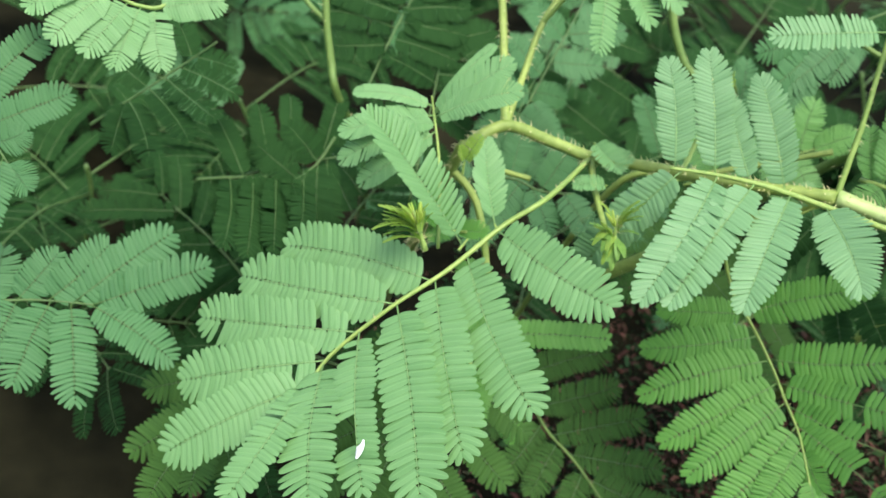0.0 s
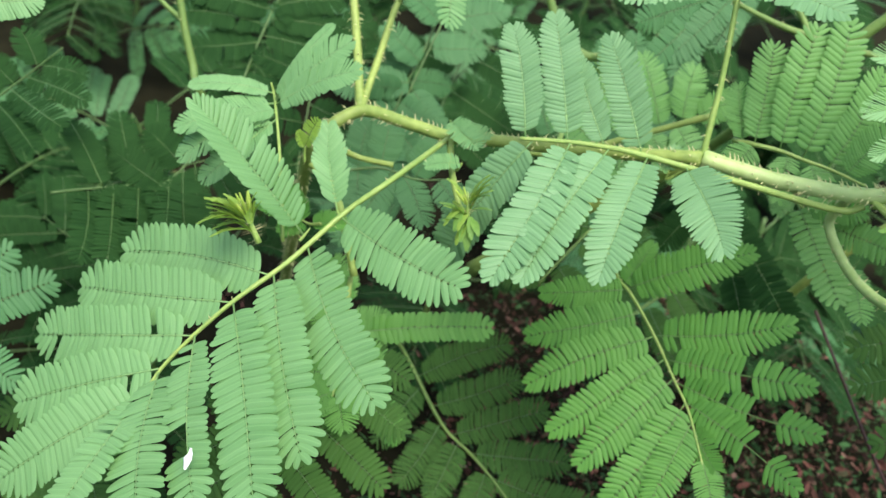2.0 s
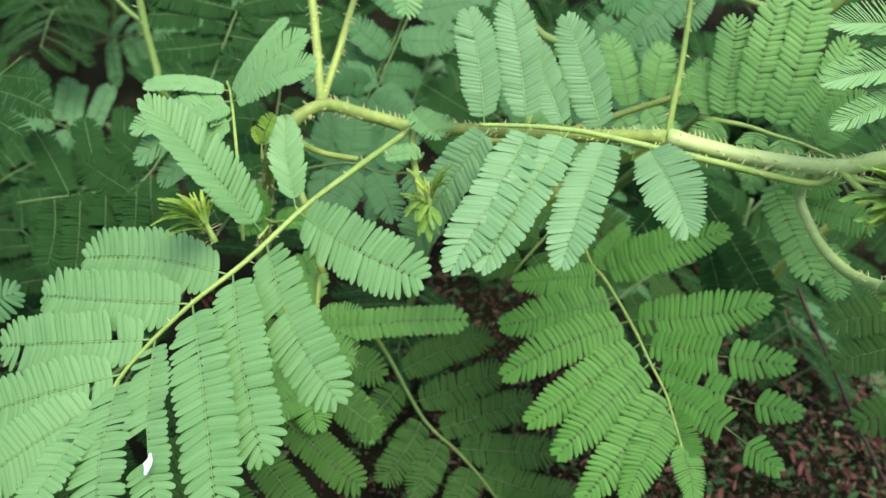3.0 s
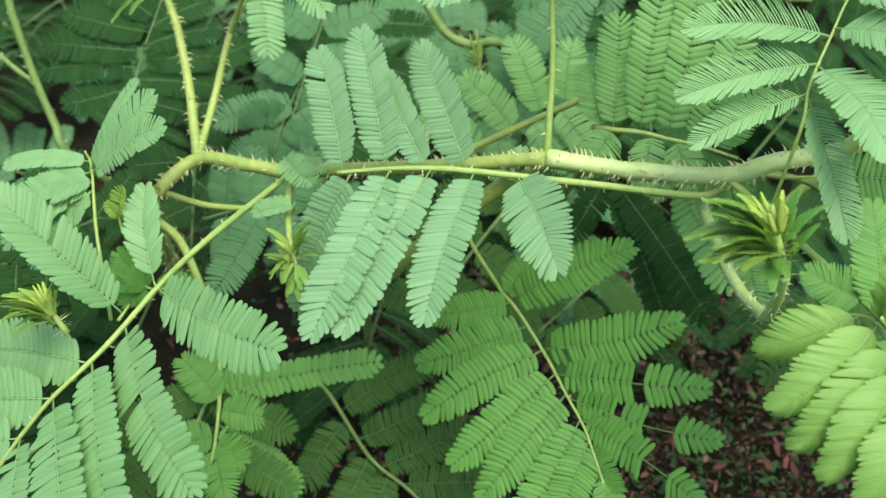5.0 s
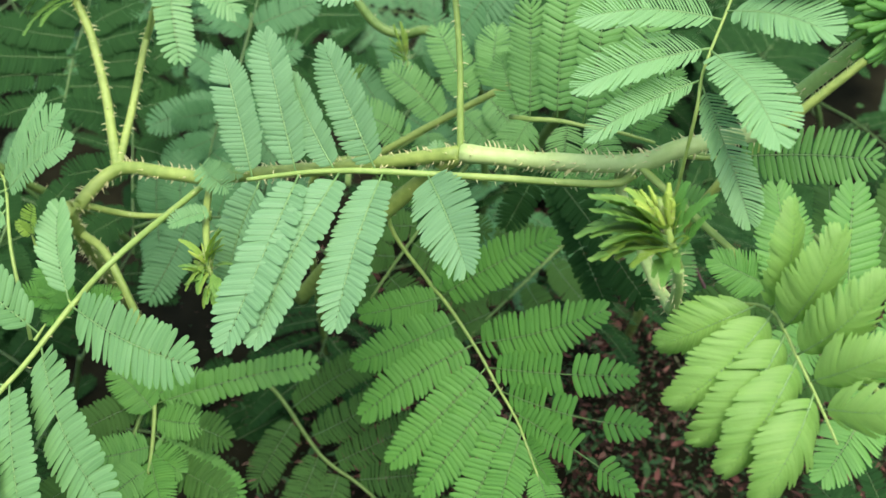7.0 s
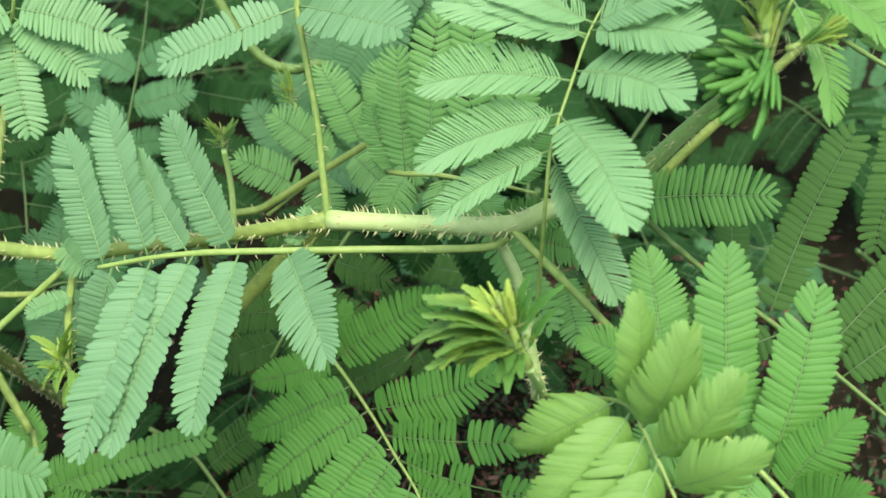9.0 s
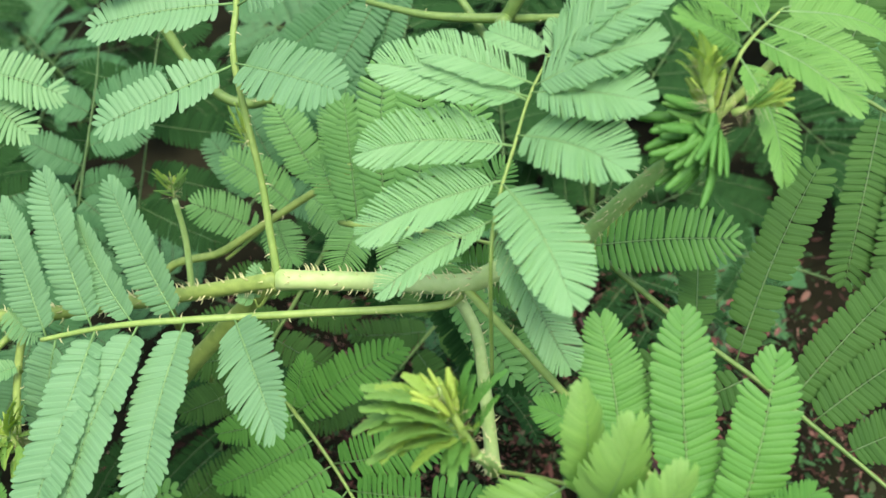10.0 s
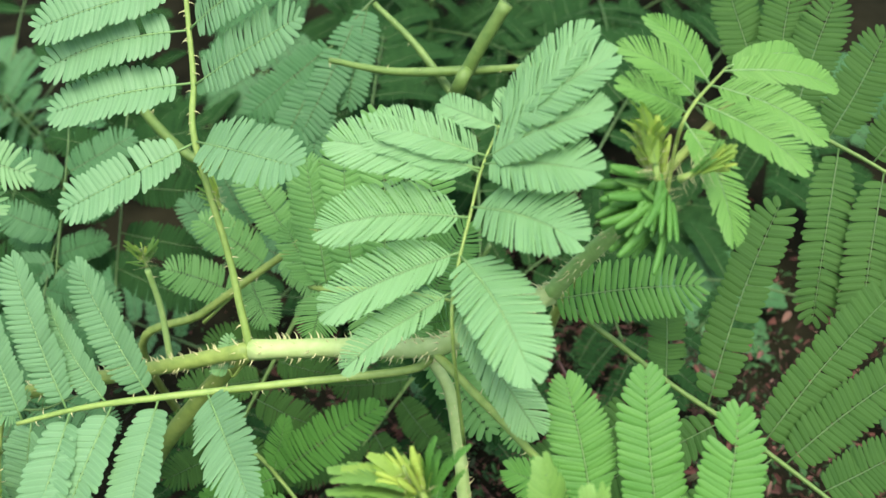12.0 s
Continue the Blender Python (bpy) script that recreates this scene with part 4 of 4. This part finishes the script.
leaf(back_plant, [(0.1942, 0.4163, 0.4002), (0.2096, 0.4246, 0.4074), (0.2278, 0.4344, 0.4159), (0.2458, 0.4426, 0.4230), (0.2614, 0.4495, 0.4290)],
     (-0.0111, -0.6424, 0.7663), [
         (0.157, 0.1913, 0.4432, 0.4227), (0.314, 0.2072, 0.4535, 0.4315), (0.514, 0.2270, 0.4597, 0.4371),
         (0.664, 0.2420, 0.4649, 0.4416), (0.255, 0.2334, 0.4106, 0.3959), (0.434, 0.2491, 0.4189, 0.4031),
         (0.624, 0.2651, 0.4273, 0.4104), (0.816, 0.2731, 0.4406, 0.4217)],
     width=0.0175, material=HALF_SHADED, fold=3)
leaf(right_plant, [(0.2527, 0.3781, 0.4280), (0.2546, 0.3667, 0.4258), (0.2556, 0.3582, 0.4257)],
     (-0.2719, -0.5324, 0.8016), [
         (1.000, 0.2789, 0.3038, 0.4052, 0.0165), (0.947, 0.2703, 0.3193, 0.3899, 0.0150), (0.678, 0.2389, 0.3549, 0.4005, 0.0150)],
     material=SHADED, fold=3)
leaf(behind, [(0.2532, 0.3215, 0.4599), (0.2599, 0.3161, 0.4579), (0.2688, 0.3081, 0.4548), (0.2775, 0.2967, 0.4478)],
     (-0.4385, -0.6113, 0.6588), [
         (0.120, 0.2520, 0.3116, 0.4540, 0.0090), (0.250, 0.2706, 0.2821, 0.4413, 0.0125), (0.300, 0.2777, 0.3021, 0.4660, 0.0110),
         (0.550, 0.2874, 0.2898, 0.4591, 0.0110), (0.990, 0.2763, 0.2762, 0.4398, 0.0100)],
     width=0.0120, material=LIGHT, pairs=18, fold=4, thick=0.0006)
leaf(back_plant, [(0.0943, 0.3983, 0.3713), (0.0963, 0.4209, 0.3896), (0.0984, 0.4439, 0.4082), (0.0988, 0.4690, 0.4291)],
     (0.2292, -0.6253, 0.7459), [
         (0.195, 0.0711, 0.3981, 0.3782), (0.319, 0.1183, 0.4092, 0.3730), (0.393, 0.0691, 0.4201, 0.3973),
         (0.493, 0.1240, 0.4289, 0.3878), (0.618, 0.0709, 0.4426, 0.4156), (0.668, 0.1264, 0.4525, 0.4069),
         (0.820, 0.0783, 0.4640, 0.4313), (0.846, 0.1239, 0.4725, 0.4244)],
     width=0.0185, material=SHADED, fold=3)
leaf(main, [(0.1414, 0.3333, 0.4553), (0.1412, 0.3314, 0.4591), (0.1397, 0.3309, 0.4634)],
     (-0.2146, -0.6376, 0.7398), [
         (1.000, 0.1492, 0.3179, 0.4616, 0.0095), (0.770, 0.1531, 0.3236, 0.4631, 0.0060)],
     width=0.008, fold=18, thick=0.0006, pairs=20, label="small half-folded leaf at a fork")
leaf(main, [(0.1419, 0.3139, 0.4557), (0.1423, 0.3127, 0.4577), (0.1428, 0.3126, 0.4597)],
     (-0.2098, -0.6185, 0.7573), [
         (0.946, 0.1302, 0.3095, 0.4583, 0.0065)],
     width=0.0065, fold=24, thick=0.0005, pairs=18)
leaf(main, [(0.0938, 0.3072, 0.4567), (0.0935, 0.3079, 0.4594), (0.0934, 0.3082, 0.4615)],
     (-0.1116, -0.6419, 0.7587), [
         (1.000, 0.0968, 0.3095, 0.4718, 0.0060), (0.997, 0.0905, 0.3096, 0.4666, 0.0040)],
     width=0.006, material=TENDER, fold=26, thick=0.0005, pairs=14)
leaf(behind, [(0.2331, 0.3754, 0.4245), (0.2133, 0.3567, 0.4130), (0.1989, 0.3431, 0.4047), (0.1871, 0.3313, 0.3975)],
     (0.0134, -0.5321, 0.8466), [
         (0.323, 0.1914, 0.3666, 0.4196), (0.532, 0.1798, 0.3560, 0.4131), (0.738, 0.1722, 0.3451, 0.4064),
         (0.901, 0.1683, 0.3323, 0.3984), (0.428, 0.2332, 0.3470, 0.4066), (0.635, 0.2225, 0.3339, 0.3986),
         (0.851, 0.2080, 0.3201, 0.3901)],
     width=0.0150, material=DIM_MATURE, fold=3)
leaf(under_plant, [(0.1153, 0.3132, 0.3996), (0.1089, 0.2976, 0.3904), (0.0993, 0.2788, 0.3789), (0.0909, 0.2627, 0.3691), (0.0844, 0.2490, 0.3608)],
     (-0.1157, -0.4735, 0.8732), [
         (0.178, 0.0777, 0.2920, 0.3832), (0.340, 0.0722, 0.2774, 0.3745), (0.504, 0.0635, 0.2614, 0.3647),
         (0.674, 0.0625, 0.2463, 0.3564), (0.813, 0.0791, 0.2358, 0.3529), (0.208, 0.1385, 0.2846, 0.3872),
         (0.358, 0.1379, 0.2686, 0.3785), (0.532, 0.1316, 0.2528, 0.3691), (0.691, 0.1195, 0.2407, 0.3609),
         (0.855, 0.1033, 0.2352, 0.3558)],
     width=0.0150, material=DIM_MATURE, fold=3)
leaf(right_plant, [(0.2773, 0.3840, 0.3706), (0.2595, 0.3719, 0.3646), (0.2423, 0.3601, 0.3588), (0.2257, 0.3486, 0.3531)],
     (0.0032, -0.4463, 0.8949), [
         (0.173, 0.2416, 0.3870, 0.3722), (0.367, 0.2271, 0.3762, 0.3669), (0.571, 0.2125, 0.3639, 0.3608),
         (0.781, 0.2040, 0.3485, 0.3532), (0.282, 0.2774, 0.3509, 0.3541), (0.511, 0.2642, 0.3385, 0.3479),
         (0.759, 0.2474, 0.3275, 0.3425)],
     width=0.0150, material=DIM_MATURE, fold=3)

stem(back_plant, [(0.0378, 0.4379, 0.4715), (0.0388, 0.4328, 0.4604), (0.0441, 0.4219, 0.4378), (0.0490, 0.4145, 0.4236), (0.0540, 0.4081, 0.4122), (0.0750, 0.4350, 0.3600), (0.0850, 0.4900, 0.2750)], 0.0013, 0.0017, 46, 71, STEM_SHADED, "thorny green stem", 0.0019)
stem(back_plant, [(0.0157, 0.4475, 0.4574), (0.0243, 0.4378, 0.4482), (0.0350, 0.4289, 0.4406), (0.0441, 0.4217, 0.4375)], 0.0008, 0.0010, 10, 72, STEM_SHADED, "thin yellow-green stem")
stem(back_plant, [(0.1883, 0.4464, 0.4704), (0.1930, 0.4403, 0.4590), (0.2018, 0.4325, 0.4470), (0.2119, 0.4285, 0.4435), (0.2241, 0.4260, 0.4440), (0.2500, 0.4700, 0.3900), (0.2600, 0.5000, 0.2750)], 0.0017, 0.0019, 40, 73, STEM_SHADED, "thorny green stem", 0.0019)
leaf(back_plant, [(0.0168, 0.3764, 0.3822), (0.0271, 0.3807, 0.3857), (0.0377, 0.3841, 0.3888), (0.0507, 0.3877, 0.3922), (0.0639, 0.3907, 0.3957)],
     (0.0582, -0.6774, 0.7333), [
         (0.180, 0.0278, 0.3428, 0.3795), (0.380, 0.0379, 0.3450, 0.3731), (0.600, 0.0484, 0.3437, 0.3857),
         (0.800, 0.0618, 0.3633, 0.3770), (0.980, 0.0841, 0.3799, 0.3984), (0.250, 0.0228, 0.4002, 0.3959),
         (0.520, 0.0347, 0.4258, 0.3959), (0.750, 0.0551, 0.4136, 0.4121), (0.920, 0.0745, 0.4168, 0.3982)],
     width=0.0125, material=SHADED, fold=5, pairs=21, gap=0.04)
leaf(back_plant, [(0.1522, 0.4682, 0.4367), (0.1448, 0.4493, 0.4231), (0.1381, 0.4335, 0.4165), (0.1333, 0.4182, 0.4115), (0.1298, 0.4028, 0.4072)],
     (0.0220, -0.7093, 0.7046), [
         (0.450, 0.1231, 0.4478, 0.4215), (0.550, 0.1595, 0.4421, 0.4120), (0.620, 0.1167, 0.4221, 0.4187),
         (0.720, 0.1503, 0.4161, 0.4084), (0.800, 0.1135, 0.4042, 0.4107), (0.880, 0.1484, 0.3967, 0.3987),
         (0.970, 0.1186, 0.3799, 0.3946), (0.990, 0.1359, 0.3735, 0.3937)],
     width=0.0140, material=HALF_SHADED, fold=4, pairs=22)
leaf(back_plant, [(0.0051, 0.3620, 0.3910), (0.0158, 0.3665, 0.3909), (0.0288, 0.3713, 0.3907), (0.0402, 0.3755, 0.3910)],
     (0.2259, -0.6009, 0.7667), [
         (0.350, 0.0200, 0.3323, 0.3829), (0.600, 0.0296, 0.3327, 0.3793), (0.850, 0.0393, 0.3373, 0.3800),
         (0.980, 0.0512, 0.3434, 0.3821), (0.500, 0.0048, 0.3967, 0.4007), (0.800, 0.0222, 0.4047, 0.4027)],
     width=0.0150, material=SHADED, fold=4, pairs=22)

# ---- more plants behind and below, and unseen rows that block light ----
POOL = {}


def pooled(material, k, length, width):
    key = (material.name, k)
    if key not in POOL:
        POOL[key] = pinna_mesh(length, width, 4 + 3 * k, 0.03 + 0.02 * k, 500 + k, False, pairs=22, gap=0.06, slots=(material, RIB_SHADED))
    return POOL[key]


def wild_leaf(owner, base, way, up, length, material, rng):
    """A leaf of the undergrowth: a bowed stalk with five to seven pairs of pinnae."""
    side = way.cross(up).normalized()
    up = side.cross(way).normalized()
    pts = [base, base + way * length * 0.5 + up * length * 0.08, base + way * length]
    curve = smooth(pts, 5)
    bm = bmesh.new()
    tube(bm, curve, lambda s: 0.0008 * (1 - 0.5 * s), 5, 0, base)
    stalk = part("leaf", bm, RIB_SHADED, owner, "", Matrix.Translation(base))
    pairs = rng.randint(5, 7)
    for i in range(pairs):
        s = 0.40 + 0.58 * i / (pairs - 1)
        root, d = along(curve, s)
        for sign in (-1, 1):
            a = radians(72 - 38 * i / (pairs - 1) + rng.gauss(0, 6))
            out = d * math.cos(a) + side * sign * math.sin(a) - up * (0.12 + rng.uniform(-0.12, 0.2))
            k = rng.randrange(4)
            q = rng.uniform(0.8, 1.1) * (0.85 if i in (0, pairs - 1) else 1.0)
            m = frame_of(root, root + out, up + side * sign * rng.uniform(-0.1, 0.35)) @ Matrix.Diagonal((q, q, q, 1))
            part("pinna", pooled(material, k, 0.038 + 0.003 * k, 0.0132), None, stalk, "", m)


def undergrowth(x, y, top, seed, leaves=6):
    rng = random.Random(seed)
    base = Vector((x, y, 0.26))
    ob = plant("mimosa_plant", base, "low mimosa plant with green feathery leaves; outer rows are added unseen to block light", "plant", "undergrowth")
    tip = Vector((x + rng.uniform(-0.03, 0.03), y + rng.uniform(-0.03, 0.03), top))
    points = [base - Vector((0, 0, 0.02)), base.lerp(tip, 0.5) + Vector((rng.uniform(-0.01, 0.01), rng.uniform(-0.01, 0.01), 0)), tip]
    stem(ob, points, 0.0016, 0.0011, 5, seed, RIB_SHADED, "green stem with shade put into its colour")
    curve = smooth(points, 6)
    for k in range(leaves):
        p, _ = along(curve, 0.25 + 0.73 * (k + 0.5) / leaves)
        a = k * 2.4 + rng.uniform(-0.4, 0.4)
        lift = rng.uniform(-0.15, 0.45)
        way = Vector((math.cos(a), math.sin(a), lift)).normalized()
        up = Vector((rng.uniform(-0.2, 0.2), -0.35 + rng.uniform(-0.2, 0.2), 0.9))
        wild_leaf(ob, p, way, up, rng.uniform(0.075, 0.11), rng.choices((SHADED, HALF_SHADED, DIM_MATURE), (0.92, 0.08, 0.0))[0], rng)


grow = random.Random(11)
for row in range(6):
    for column in range(8):
        gx = -0.26 + 0.105 * column + grow.uniform(-0.03, 0.03)
        gy = 0.38 + 0.095 * row + grow.uniform(-0.03, 0.03)
        crown = 0.302 + 0.13 * max(0.0, gy - 0.42) + grow.uniform(-0.02, 0.03)
        if grow.random() < (0.45 if gx < 0.06 else 0.75) and not (0.07 < gx < 0.25 and gy < 0.47):
            undergrowth(gx, gy, crown, 100 + row * 10 + column, 4)
# Two rows out of view in front, added to block low skylight.
for column in range(9):
    undergrowth(-0.30 + 0.115 * column + grow.uniform(-0.03, 0.03), -0.03 + grow.uniform(-0.05, 0.05), 0.43 + grow.uniform(-0.02, 0.03), 200 + column, 8)
    undergrowth(-0.25 + 0.115 * column + grow.uniform(-0.03, 0.03), 0.15 + grow.uniform(-0.03, 0.02), 0.33 + grow.uniform(-0.02, 0.02), 240 + column, 5)
# A taller unseen row behind the camera, added to darken the depths.
for column in range(8):
    undergrowth(-0.28 + 0.12 * column + grow.uniform(-0.03, 0.03), -0.32 + grow.uniform(-0.04, 0.03), 0.72 + grow.uniform(-0.05, 0.05), 260 + column, 6)
# Unseen plants at both sides, added to keep out light from there.
for row in range(4):
    undergrowth(-0.33 + grow.uniform(-0.04, 0.02), 0.15 + 0.12 * row, 0.42, 220 + row, 5)
    undergrowth(0.66 + grow.uniform(-0.02, 0.04), 0.15 + 0.12 * row, 0.44, 230 + row, 5)


# ---- litter on the ground ----
def litter(count, seed):
    rng = random.Random(seed)
    bm = bmesh.new()
    for _ in range(count):
        x, y = rng.gauss(0.30, 0.09), rng.gauss(0.34, 0.10)
        z = 0.262 + 0.03 * math.exp(-((x - 0.33) ** 2 + (y - 0.36) ** 2) / 0.012) + 0.022 * noise.noise(Vector((x * 9, y * 9, 0))) + rng.uniform(0, 0.012)
        a, size = rng.uniform(0, 6.28), rng.choice((0.0006, 0.0009, 0.0012, 0.0017, 0.0028)) * rng.uniform(0.7, 1.3)
        u = Vector((math.cos(a), math.sin(a), rng.uniform(-0.6, 0.6))) * size
        v = Vector((-math.sin(a), math.cos(a), rng.uniform(-0.6, 0.6))) * size * rng.uniform(0.15, 0.45)
        c = Vector((x, y, z))
        lift = Vector((0, 0, size * rng.uniform(-0.4, 0.8)))
        ring = [bm.verts.new(c + p) for p in (-u, -u * 0.4 - v + lift, u * 0.5 - v * 0.8 + lift, u, u * 0.4 + v + lift * 0.6, -u * 0.5 + v * 0.8)]
        mid = bm.verts.new(c)
        for k in range(6):
            bm.faces.new((mid, ring[k], ring[(k + 1) % 6]))
    data = bpy.data.meshes.new("litter")
    bm.to_mesh(data)
    bm.free()
    data.materials.append(LITTER)
    return tagged(new("litter", data), "reddish brown dead leaf bits on dark soil", "litter", kind="stuff")


litter(20000, 5)


def fluff(place):
    """A small tuft of white fluff caught on a leaf."""
    bm = bmesh.new()
    tube(bm, [Vector((0.0003 * math.sin(3 * k), 0, 0.0014 * k)) for k in range(5)], lambda s: 0.0009 * math.sin(math.pi * (0.12 + 0.8 * s)), 8, 0.5)
    data = bpy.data.meshes.new("fluff")
    bm.to_mesh(data)
    bm.free()
    data.materials.append(WEB)
    ob = new("fluff", data)
    ob.matrix_basis = Matrix.Translation(place) @ pose(0, 0, 0, -35, 15, 0)
    return tagged(ob, "small tuft of white fluff on a gnawed leaf", "fluff")


fluff((0.0704, 0.2170, 0.4215))
